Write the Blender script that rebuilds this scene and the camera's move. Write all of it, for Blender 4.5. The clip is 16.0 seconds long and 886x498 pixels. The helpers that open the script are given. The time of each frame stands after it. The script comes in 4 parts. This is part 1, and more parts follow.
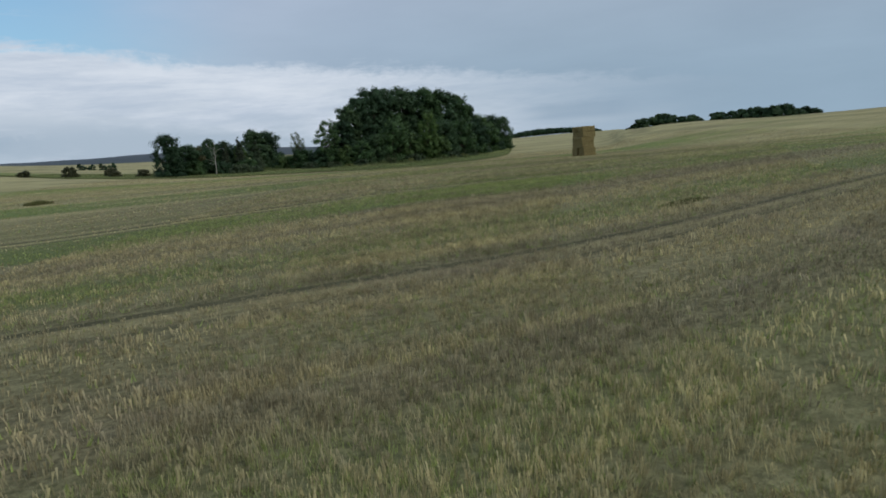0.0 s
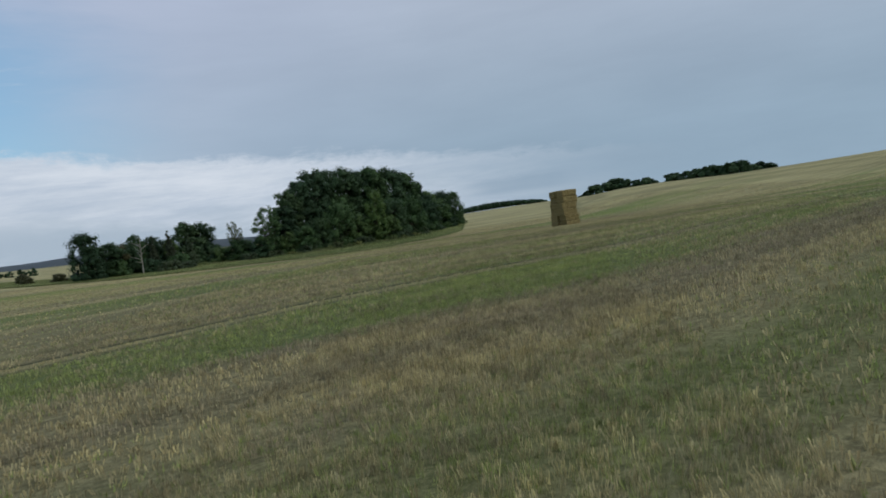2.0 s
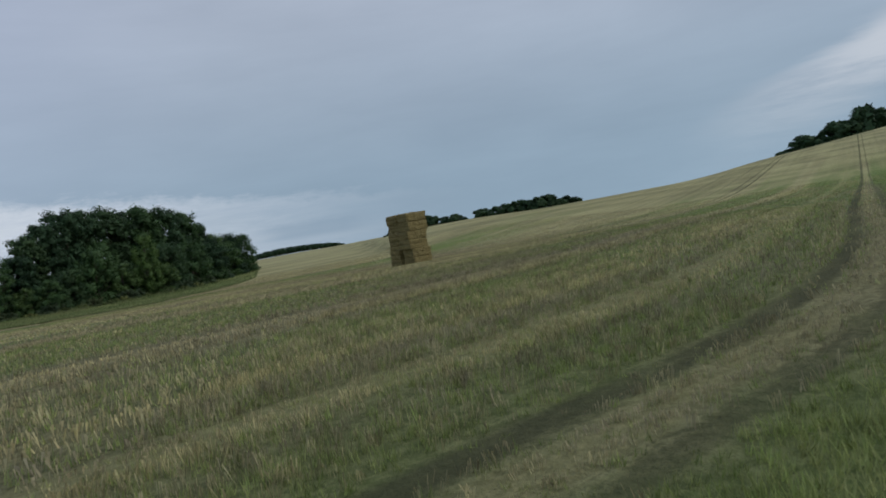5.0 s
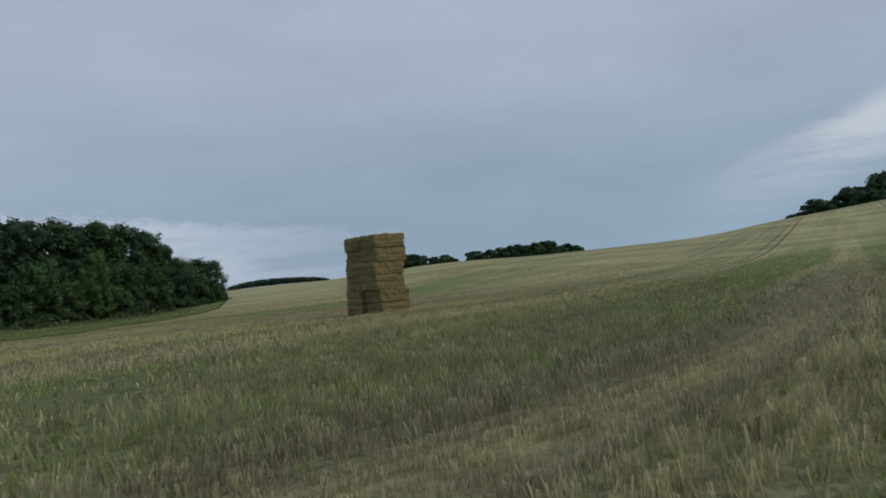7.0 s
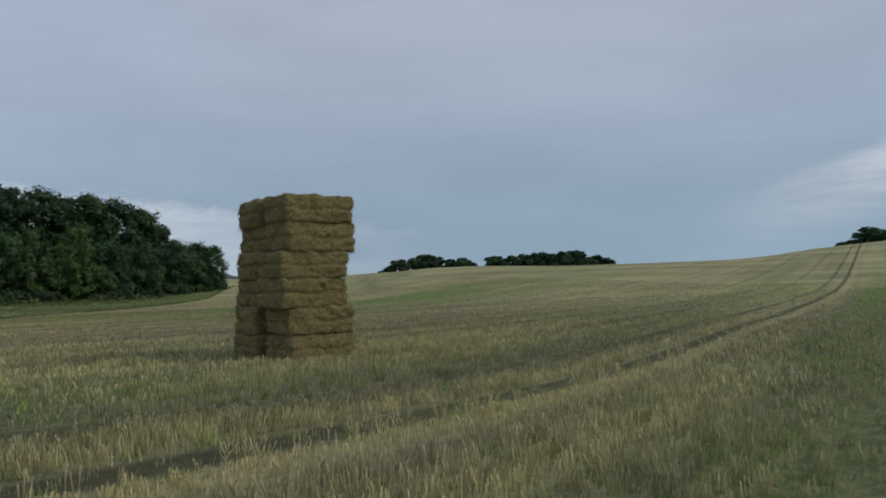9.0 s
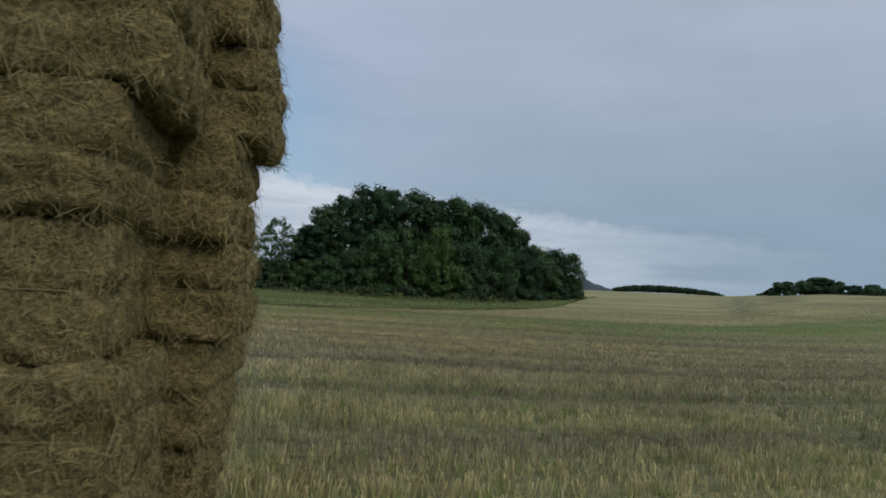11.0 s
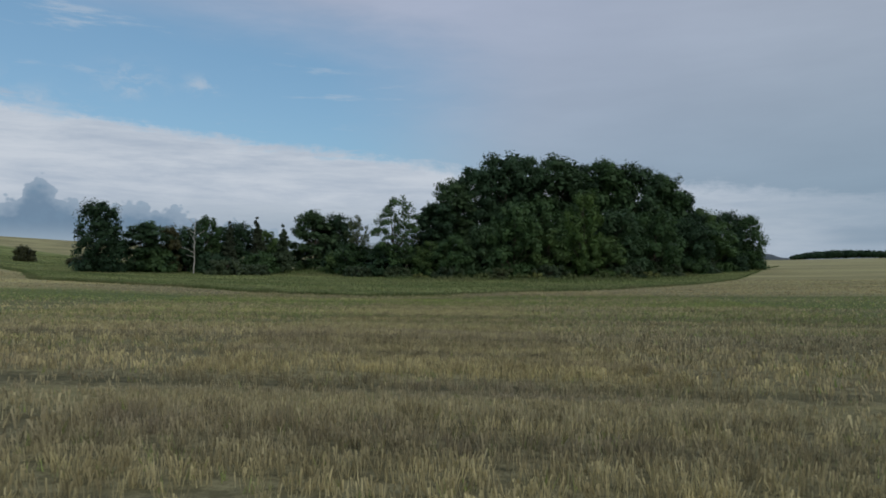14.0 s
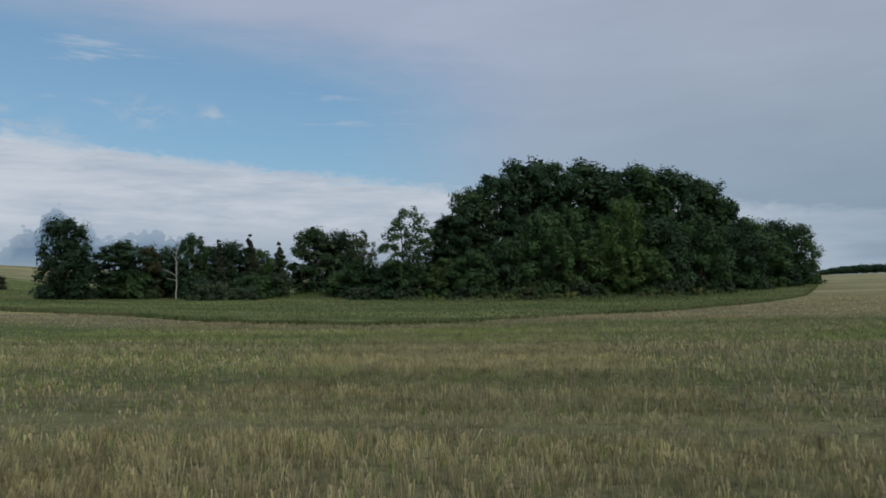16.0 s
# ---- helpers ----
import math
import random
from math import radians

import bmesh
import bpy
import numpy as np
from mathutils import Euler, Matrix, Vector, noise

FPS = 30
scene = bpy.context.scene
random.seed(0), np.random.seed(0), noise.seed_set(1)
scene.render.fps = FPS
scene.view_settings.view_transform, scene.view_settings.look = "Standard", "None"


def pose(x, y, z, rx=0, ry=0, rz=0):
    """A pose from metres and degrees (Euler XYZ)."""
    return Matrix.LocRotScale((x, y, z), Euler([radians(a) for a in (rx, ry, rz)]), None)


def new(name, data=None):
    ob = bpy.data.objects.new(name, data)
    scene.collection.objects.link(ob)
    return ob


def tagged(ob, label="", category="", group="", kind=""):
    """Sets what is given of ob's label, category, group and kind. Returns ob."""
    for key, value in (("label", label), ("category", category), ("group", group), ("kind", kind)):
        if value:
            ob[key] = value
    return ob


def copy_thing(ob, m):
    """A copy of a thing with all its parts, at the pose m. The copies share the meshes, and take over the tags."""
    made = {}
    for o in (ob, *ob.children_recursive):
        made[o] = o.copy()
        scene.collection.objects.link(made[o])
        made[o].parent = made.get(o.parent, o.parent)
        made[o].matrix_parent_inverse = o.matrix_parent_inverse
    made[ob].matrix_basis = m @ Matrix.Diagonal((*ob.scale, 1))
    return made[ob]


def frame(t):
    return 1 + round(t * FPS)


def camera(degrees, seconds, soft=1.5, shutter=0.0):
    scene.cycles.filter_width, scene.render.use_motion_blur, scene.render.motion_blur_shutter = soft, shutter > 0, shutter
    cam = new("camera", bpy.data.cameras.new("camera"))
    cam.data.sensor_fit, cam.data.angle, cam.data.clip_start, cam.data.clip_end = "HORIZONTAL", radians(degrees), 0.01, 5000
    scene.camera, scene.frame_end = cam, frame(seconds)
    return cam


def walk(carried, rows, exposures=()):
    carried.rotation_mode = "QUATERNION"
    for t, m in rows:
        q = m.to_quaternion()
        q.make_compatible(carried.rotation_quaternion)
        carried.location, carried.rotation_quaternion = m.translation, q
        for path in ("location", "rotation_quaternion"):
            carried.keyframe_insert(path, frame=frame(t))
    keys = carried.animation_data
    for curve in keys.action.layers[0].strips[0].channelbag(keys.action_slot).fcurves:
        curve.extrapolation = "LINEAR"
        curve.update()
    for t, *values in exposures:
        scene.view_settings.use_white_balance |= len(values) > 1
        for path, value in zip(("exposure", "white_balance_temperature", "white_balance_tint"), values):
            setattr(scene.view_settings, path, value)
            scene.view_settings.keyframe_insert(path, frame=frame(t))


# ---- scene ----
cam = camera(64.8, 16.0, soft=1.75, shutter=0.06)
walk(cam, [
    (0, pose(0.000, -0.000, 3.125, 81.54, 4.10, -0.34)),
    (0.5, pose(-0.437, 3.707, 2.971, 80.72, 4.90, 2.43)),
    (1, pose(-0.648, 7.383, 2.898, 84.54, 4.47, 1.43)),
    (1.5, pose(-0.915, 11.092, 2.924, 86.66, 5.28, -1.35)),
    (2, pose(-0.739, 16.153, 2.942, 87.52, 7.84, -4.72)),
    (2.5, pose(-0.592, 21.125, 3.016, 88.00, 7.43, -9.10)),
    (3, pose(-0.453, 25.596, 3.039, 88.07, 9.10, -12.74)),
    (3.5, pose(-0.197, 29.841, 2.983, 88.28, 9.20, -17.43)),
    (4, pose(0.352, 33.775, 2.886, 87.57, 8.80, -18.28)),
    (4.5, pose(0.986, 37.485, 2.647, 87.88, 9.02, -19.29)),
    (5, pose(1.686, 40.775, 2.412, 88.58, 9.47, -21.65)),
    (7.3, pose(9.447, 59.882, 2.042, 92.32, 4.83, -22.09)),
    (7.5, pose(10.126, 61.442, 2.065, 92.41, 4.72, -21.52)),
    (8, pose(12.094, 65.244, 2.166, 92.57, 3.78, -22.17)),
    (8.5, pose(14.067, 69.007, 2.252, 92.36, 2.15, -22.98)),
    (8.7, pose(14.754, 70.522, 2.236, 92.23, 1.81, -22.74)),
    (10.8, pose(21.300, 85.600, 1.859, 93.49, -3.14, 7.01)),
    (11, pose(21.720, 86.600, 2.028, 92.85, -3.48, 8.98)),
    (11.2, pose(22.120, 87.650, 2.167, 92.45, -3.04, 10.92)),
    (11.5, pose(22.640, 89.280, 2.319, 92.17, -3.37, 13.72)),
    (12, pose(23.073, 92.731, 2.328, 92.04, -3.42, 17.30)),
    (12.5, pose(22.656, 96.526, 2.151, 92.01, -2.86, 19.99)),
    (13, pose(21.990, 100.075, 1.846, 91.85, -2.87, 21.52)),
    (13.5, pose(20.991, 103.542, 1.570, 91.37, -1.08, 21.87)),
    (14, pose(19.658, 107.076, 1.315, 91.18, -0.07, 21.48)),
    (14.5, pose(18.187, 110.604, 1.097, 91.23, 0.51, 20.66)),
    (15, pose(16.545, 114.068, 0.928, 91.89, 1.19, 20.15)),
    (15.5, pose(14.796, 117.419, 0.721, 92.73, 0.90, 20.27)),
    (16, pose(13.096, 121.647, 0.797, 93.07, 0.98, 22.57)),
], ((0, 0.15), (0.5, 0.18), (2, 0.11), (4, 0.06), (5.5, 0.0), (11, 0.0), (12, -0.07), (13.5, -0.11), (16, -0.13)))

# ---- sky, sun ----
SUN_AZ, SUN_EL = 125.0, 38.0      # degrees clockwise from +y, and above the horizon


def link(tree, a, b):
    tree.links.new(a, b)


def math_node(tree, op, a, b=None, c=None):
    n = tree.nodes.new("ShaderNodeMath")
    n.operation = op
    for i, v in enumerate((a, b, c)):
        if v is None:
            continue
        if isinstance(v, (int, float)):
            n.inputs[i].default_value = v
        else:
            link(tree, v, n.inputs[i])
    return n.outputs[0]


def ramp_between(tree, v, lo, hi):
    """0 at lo, 1 at hi, smooth."""
    n = tree.nodes.new("ShaderNodeMapRange")
    n.interpolation_type = "SMOOTHSTEP"
    for i, x in ((0, v), (1, lo), (2, hi)):
        if isinstance(x, (int, float)):
            n.inputs[i].default_value = x
        else:
            link(tree, x, n.inputs[i])
    return n.outputs[0]


def mixed(tree, fac, a, b, kind="MIX"):
    n = tree.nodes.new("ShaderNodeMix")
    n.data_type, n.blend_type = "RGBA", kind
    for sock, v in ((n.inputs[0], fac), (n.inputs[6], a), (n.inputs[7], b)):
        if isinstance(v, (int, float)):
            sock.default_value = v
        elif isinstance(v, tuple):
            sock.default_value = (*v, 1)
        else:
            link(tree, v, sock)
    return n.outputs[2]


def noise_node(tree, vec, scale, detail=4.0, rough=0.55, distort=0.0):
    n = tree.nodes.new("ShaderNodeTexNoise")
    n.inputs["Scale"].default_value = scale
    n.inputs["Detail"].default_value = detail
    n.inputs["Roughness"].default_value = rough
    n.inputs["Distortion"].default_value = distort
    if vec is not None:
        link(tree, vec, n.inputs["Vector"])
    return n.outputs["Fac"]


def mapped(tree, vec, scale=(1, 1, 1), rot=(0, 0, 0)):
    n = tree.nodes.new("ShaderNodeMapping")
    n.inputs["Scale"].default_value = scale
    n.inputs["Rotation"].default_value = [radians(a) for a in rot]
    link(tree, vec, n.inputs["Vector"])
    return n.outputs[0]


def make_world():
    w = bpy.data.worlds.new("sky")
    scene.world = w
    w.use_nodes = True
    t = w.node_tree
    t.nodes.clear()
    out = t.nodes.new("ShaderNodeOutputWorld")
    bg = t.nodes.new("ShaderNodeBackground")
    link(t, bg.outputs[0], out.inputs[0])
    sky = t.nodes.new("ShaderNodeTexSky")
    sky.sky_type, sky.sun_disc = "NISHITA", False
    sky.sun_elevation, sky.sun_rotation = radians(SUN_EL), radians(SUN_AZ)
    sky.air_density, sky.dust_density = 1.0, 1.5
    co = t.nodes.new("ShaderNodeTexCoord").outputs["Generated"]
    sep = t.nodes.new("ShaderNodeSeparateXYZ")
    link(t, co, sep.inputs[0])
    deg = 180 / math.pi
    az = math_node(t, "MULTIPLY", math_node(t, "ARCTAN2", sep.outputs[0], sep.outputs[1]), deg)
    el = math_node(t, "MULTIPLY", math_node(t, "ARCSINE", sep.outputs[2]), deg)
    # plan of the cloud decks: azimuth and elevation in degrees, wide soft noise on top
    flat = t.nodes.new("ShaderNodeCombineXYZ")
    link(t, az, flat.inputs[0])
    link(t, el, flat.inputs[1])
    flat = flat.outputs[0]
    streak = noise_node(t, mapped(t, flat, (0.035, 0.17, 1), (0, 0, -8)), 1.0, 7, 0.62, 0.2)
    soft = noise_node(t, mapped(t, flat, (0.03, 0.05, 1)), 1.0, 3, 0.5)
    wisps = noise_node(t, mapped(t, flat, (0.07, 0.50, 1), (0, 0, 6)), 1.0, 8, 0.68, 0.2)
    frayed = noise_node(t, mapped(t, flat, (0.55, 0.9, 1), (0, 0, 20)), 1.0, 6, 0.65, 0.3)
    wob = math_node(t, "MULTIPLY", math_node(t, "SUBTRACT", streak, 0.5), 7.0)
    fine = math_node(t, "MULTIPLY", math_node(t, "SUBTRACT", wisps, 0.5), 3.0)
    elw = math_node(t, "ADD", el, wob)
    elf = math_node(t, "ADD", el, fine)
    # blue sky, thinly veiled
    veil = mixed(t, 1.0, sky.outputs[0], (0.115, 0.135, 0.135), "MULTIPLY")
    blue = mixed(t, 0.5, veil, (0.165, 0.325, 0.51))
    # high grey overcast: lilac-grey above, blue-grey low and to the right
    low = ramp_between(t, el, 1.0, 22.0)
    right = ramp_between(t, az, -25.0, 12.0)
    over_a = mixed(t, low, (0.32, 0.42, 0.535), (0.388, 0.45, 0.592))
    over_b = mixed(t, low, (0.262, 0.364, 0.468), (0.372, 0.434, 0.543))
    over = mixed(t, right, over_a, over_b)
    over = mixed(t, 0.5, over, mixed(t, soft, (0.62, 0.66, 0.70), (1.42, 1.36, 1.30)), "MULTIPLY")
    over = mixed(t, 0.28, over, mixed(t, streak, (0.45, 0.48, 0.52), (1.6, 1.56, 1.5)), "MULTIPLY")
    # blue gap: between the white bank and the overcast, in the north-west
    top = math_node(t, "MULTIPLY_ADD", az, -0.12, 13.5)
    gap = math_node(t, "MULTIPLY", ramp_between(t, math_node(t, "SUBTRACT", elw, top), 4.5, -2.0), ramp_between(t, math_node(t, "ADD", az, math_node(t, "MULTIPLY", wob, 1.5)), -12.0, -32.0))
    col = mixed(t, gap, over, blue)
    # small thin clouds inside the gap
    puffs = math_node(t, "MULTIPLY", ramp_between(t, wisps, 0.56, 0.72), gap)
    for at, up, wide, high in ((-45.6, 13.4, 2.0, 1.1), (-40.7, 13.6, 1.2, 0.6), (-52.0, 11.2, 2.0, 1.0), (-56.0, 13.0, 1.6, 0.8)):
        da = math_node(t, "DIVIDE", math_node(t, "SUBTRACT", az, at), wide)
        de = math_node(t, "DIVIDE", math_node(t, "SUBTRACT", el, up), high)
        near = math_node(t, "EXPONENT", math_node(t, "MULTIPLY", math_node(t, "ADD", math_node(t, "MULTIPLY", da, da), math_node(t, "MULTIPLY", de, de)), -1.0))
        puffs = math_node(t, "MAXIMUM", puffs, math_node(t, "MULTIPLY", near, ramp_between(t, frayed, 0.40, 0.66)))
    col = mixed(t, math_node(t, "MULTIPLY", puffs, 0.60), col, (0.50, 0.57, 0.66))
    # white bank with its upper edge falling to the right
    edge = math_node(t, "MULTIPLY_ADD", az, -0.10, 5.75)
    bank_in = ramp_between(t, math_node(t, "SUBTRACT", math_node(t, "ADD", math_node(t, "MULTIPLY_ADD", frayed, 2.0, -1.0), math_node(t, "MULTIPLY_ADD", fine, 0.5, elf)), edge), 0.6, -0.6)
    bank_fade = math_node(t, "MULTIPLY", ramp_between(t, az, 27.0, -12.0), bank_in)
    white = mixed(t, ramp_between(t, wisps, 0.30, 0.66), (0.42, 0.495, 0.60), (0.60, 0.655, 0.73))
    white = mixed(t, math_node(t, "MULTIPLY", ramp_between(t, el, 6.5, 2.0), ramp_between(t, streak, 0.40, 0.60)), white, (0.36, 0.44, 0.53))
    col = mixed(t, bank_fade, col, white)
    # bright bank low in the east
    e2 = math_node(t, "MULTIPLY_ADD", az, 0.34, -9.6)
    over2 = math_node(t, "SUBTRACT", elf, e2)
    bank2 = math_node(t, "MULTIPLY", math_node(t, "MULTIPLY", ramp_between(t, over2, 0.9, -0.5), ramp_between(t, over2, -5.5, -1.2)), ramp_between(t, az, 40.0, 58.0))
    bank2 = math_node(t, "MULTIPLY", bank2, ramp_between(t, az, 100.0, 70.0))
    col = mixed(t, math_node(t, "MULTIPLY", bank2, 0.6), col, mixed(t, ramp_between(t, wisps, 0.32, 0.62), (0.42, 0.47, 0.55), (0.68, 0.70, 0.75)))
    # heaped clouds near the western horizon, round-topped with pale rims
    def billows(scale, seed_at):
        n = t.nodes.new("ShaderNodeTexVoronoi")
        n.feature, n.inputs["Scale"].default_value = "SMOOTH_F1", 1.0
        n.inputs["Smoothness"].default_value = 0.25
        link(t, mapped(t, flat, (scale, scale * 1.25, 1), (0, 0, seed_at)), n.inputs["Vector"])
        return math_node(t, "SUBTRACT", 0.45, n.outputs["Distance"])

    crown = 3.2
    for at, wide, high in ((-51.6, 2.9, 2.2), (-51.6, 1.0, 1.2), (-44.3, 2.9, 1.7), (-48.0, 1.5, 0.8), (-39.0, 2.5, 0.5), (-64.0, 4.5, 3.0), (-75.0, 5.0, 2.0)):
        off = math_node(t, "DIVIDE", math_node(t, "SUBTRACT", az, at), wide)
        off = math_node(t, "MULTIPLY", off, off)
        crown = math_node(t, "ADD", crown, math_node(t, "MULTIPLY", math_node(t, "EXPONENT", math_node(t, "MULTIPLY", math_node(t, "MULTIPLY", off, off), -1.0)), high))
    bumps = math_node(t, "ADD", math_node(t, "MULTIPLY", billows(0.85, 11), 1.3), math_node(t, "MULTIPLY", billows(2.3, 40), 0.65))
    depth = math_node(t, "ADD", math_node(t, "SUBTRACT", crown, el), math_node(t, "MULTIPLY_ADD", wisps, 0.5, math_node(t, "SUBTRACT", bumps, 0.7)))
    heaps = math_node(t, "MULTIPLY", ramp_between(t, depth, -0.10, 0.16), ramp_between(t, az, -27.0, -37.0))
    shade = mixed(t, ramp_between(t, depth, 0.1, 1.5), (0.320, 0.410, 0.515), (0.165, 0.260, 0.370))
    shade = mixed(t, ramp_between(t, bumps, -0.25, 0.45), mixed(t, 0.25, shade, (0.13, 0.20, 0.30)), shade)
    shade = mixed(t, ramp_between(t, el, 3.2, 0.8), shade, (0.36, 0.45, 0.54))
    col = mixed(t, math_node(t, "MULTIPLY", heaps, 0.95), col, shade)
    # a dark shelf of cloud over the far wood
    shelf = math_node(t, "MULTIPLY", ramp_between(t, math_node(t, "ABSOLUTE", math_node(t, "SUBTRACT", math_node(t, "MULTIPLY_ADD", fine, 0.25, el), 2.0)), 0.9, 0.3), ramp_between(t, math_node(t, "ABSOLUTE", math_node(t, "SUBTRACT", az, 11.5)), 5.5, 2.0))
    col = mixed(t, math_node(t, "MULTIPLY", shelf, 0.6), col, (0.24, 0.33, 0.43))
    # ground side of the dome
    col = mixed(t, ramp_between(t, el, -0.5, -3.0), col, (0.16, 0.16, 0.11))
    link(t, col, bg.inputs[0])
    bg.inputs[1].default_value = 1.0


make_world()
sun_data = bpy.data.lights.new("sun", "SUN")
sun_data.energy, sun_data.angle, sun_data.color = 1.15, radians(14), (1.0, 0.95, 0.88)
sun = new("sun", sun_data)
sun.matrix_world = pose(0, 0, 60, 90 - SUN_EL, 0, 180 - SUN_AZ)

# ---- materials ----


def material(name):
    m = bpy.data.materials.new(name)
    m.use_nodes = True
    t = m.node_tree
    return m, t, t.nodes["Principled BSDF"]


def bump_into(tree, bsdf, height, strength, distance):
    b = tree.nodes.new("ShaderNodeBump")
    b.inputs["Strength"].default_value = strength
    b.inputs["Distance"].default_value = distance
    link(tree, height, b.inputs["Height"])
    link(tree, b.outputs[0], bsdf.inputs["Normal"])


def object_coord(tree):
    return tree.nodes.new("ShaderNodeTexCoord").outputs["Object"]


ROW = 53.0                                            # azimuth of the drill rows up the hill
UX, UY = math.sin(radians(ROW)), math.cos(radians(ROW))
# wheel tracks and bare lines between the passes: place across the rows, half width, strength
TRACKS = [(-12.6, 0.20, 0.85), (-11.1, 0.14, 0.58), (-31.2, 0.20, 0.9), (-30.15, 0.14, 0.6), (-52.0, 0.27, 0.95), (-53.9, 0.26, 0.75),
          (-58.2, 0.22, 0.45), (-65.5, 0.25, 0.4), (-68.9, 0.12, 0.45), (-71.9, 0.18, 0.5), (-77.7, 0.22, 0.5), (-84.5, 0.2, 0.4)]
# straw pressed flat or lying thick along the passes
PALE = [(-11.9, 0.40, 0.45), (-30.65, 0.26, 0.30), (-51.3, 0.36, 0.70), (-59.3, 0.30, 0.35), (-64.2, 0.4, 0.35), (-68.4, 0.20, 0.45),
        (-76.7, 0.6, 0.60), (-33.6, 0.4, 0.30), (-40.8, 0.6, 0.30), (-88.0, 0.7, 0.35)]


def row_of(x, y):
    """Place across the drill rows, which bend gently towards the foot of the hill."""
    u, v = x * UX + y * UY, x * UY - y * UX
    w = np.maximum(u + 1.25 * v, -400)
    up = np.clip((w + 8) / 25, 0, 1)
    return v + 1.04 * np.log1p(np.exp(-np.minimum(w, 400) / 4)) + 0.9 * up * up * (3 - 2 * up)


def leaf_material(name, dark, light, warm=0.0):
    m, t, b = material(name)
    rnd = t.nodes.new("ShaderNodeNewGeometry").outputs["Random Per Island"]
    obr = t.nodes.new("ShaderNodeObjectInfo").outputs["Random"]
    att = t.nodes.new("ShaderNodeAttribute")
    att.attribute_name = "spray"
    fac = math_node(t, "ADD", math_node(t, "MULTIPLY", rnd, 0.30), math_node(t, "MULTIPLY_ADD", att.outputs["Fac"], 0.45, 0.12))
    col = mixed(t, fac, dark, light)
    col = mixed(t, math_node(t, "MULTIPLY", ramp_between(t, obr, 0.40, 1.0), 0.62), col, (light[0] * 1.1 + warm, light[1] * 0.95, light[2] * 0.8))
    col = mixed(t, math_node(t, "MULTIPLY", ramp_between(t, obr, 0.5, 0.0), 0.55), col, dark)
    link(t, col, b.inputs["Base Color"])
    b.inputs["Roughness"].default_value = 0.55
    b.inputs["Specular IOR Level"].default_value = 0.15
    tr = t.nodes.new("ShaderNodeBsdfTranslucent")
    link(t, col, tr.inputs[0])
    mx = t.nodes.new("ShaderNodeMixShader")
    mx.inputs[0].default_value = 0.22
    link(t, b.outputs[0], mx.inputs[1])
    link(t, tr.outputs[0], mx.inputs[2])
    link(t, mx.outputs[0], t.nodes["Material Output"].inputs[0])
    return m


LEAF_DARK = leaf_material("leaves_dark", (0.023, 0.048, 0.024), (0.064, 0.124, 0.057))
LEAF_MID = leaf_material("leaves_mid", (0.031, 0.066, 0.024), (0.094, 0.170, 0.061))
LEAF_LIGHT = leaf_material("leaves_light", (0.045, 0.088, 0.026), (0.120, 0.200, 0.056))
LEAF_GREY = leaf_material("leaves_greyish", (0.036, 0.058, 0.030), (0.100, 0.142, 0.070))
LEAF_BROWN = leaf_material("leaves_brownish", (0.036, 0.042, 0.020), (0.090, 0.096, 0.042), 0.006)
HERB_LEAF = leaf_material("herb_leaves", (0.060, 0.090, 0.030), (0.185, 0.225, 0.080))
NEEDLES = leaf_material("needles", (0.020, 0.034, 0.022), (0.055, 0.080, 0.048))


def bark_material(name, a, c):
    m, t, b = material(name)
    n = noise_node(t, mapped(t, object_coord(t), (3, 3, 0.7)), 3.0, 6, 0.65)
    link(t, mixed(t, n, a, c), b.inputs["Base Color"])
    b.inputs["Roughness"].default_value = 0.9
    bump_into(t, b, n, 0.6, 0.05)
    return m


BARK = bark_material("bark", (0.035, 0.028, 0.020), (0.105, 0.085, 0.062))
PALE_BARK = bark_material("pale_bark", (0.22, 0.20, 0.17), (0.62, 0.59, 0.53))


def attribute(t, name):
    n = t.nodes.new("ShaderNodeAttribute")
    n.attribute_name = name
    return n.outputs["Fac"]


def field_pattern(t):
    """Position, row coordinates, wide swaths and blotches of the field, for the ground and all that grows on it."""
    pos = t.nodes.new("ShaderNodeNewGeometry").outputs["Position"]
    sep = t.nodes.new("ShaderNodeSeparateXYZ")
    link(t, pos, sep.inputs[0])
    px, py = sep.outputs[0], sep.outputs[1]
    u = math_node(t, "ADD", math_node(t, "MULTIPLY", px, UX), math_node(t, "MULTIPLY", py, UY))
    v = attribute(t, "row")
    uv = t.nodes.new("ShaderNodeCombineXYZ")
    link(t, u, uv.inputs[0])
    link(t, v, uv.inputs[1])
    uv = uv.outputs[0]
    wide = noise_node(t, mapped(t, uv, (0.012, 0.22, 1)), 1.0, 3, 0.5)
    thin = noise_node(t, mapped(t, uv, (0.022, 0.95, 1)), 1.0, 4, 0.6)
    swath = math_node(t, "ADD", math_node(t, "MULTIPLY", wide, 0.5), math_node(t, "MULTIPLY", thin, 0.5))
    patch = noise_node(t, mapped(t, uv, (0.30, 0.55, 1)), 1.0, 4, 0.6)
    return pos, v, uv, swath, patch


def near_line(t, v, lines):
    """Sum of soft lines along the rows."""
    total = 0.0
    for at, half, amount in lines:
        d = math_node(t, "ABSOLUTE", math_node(t, "SUBTRACT", v, at))
        total = math_node(t, "MAXIMUM", total, math_node(t, "MULTIPLY", ramp_between(t, d, half * 1.35, half * 0.45), amount))
    return total


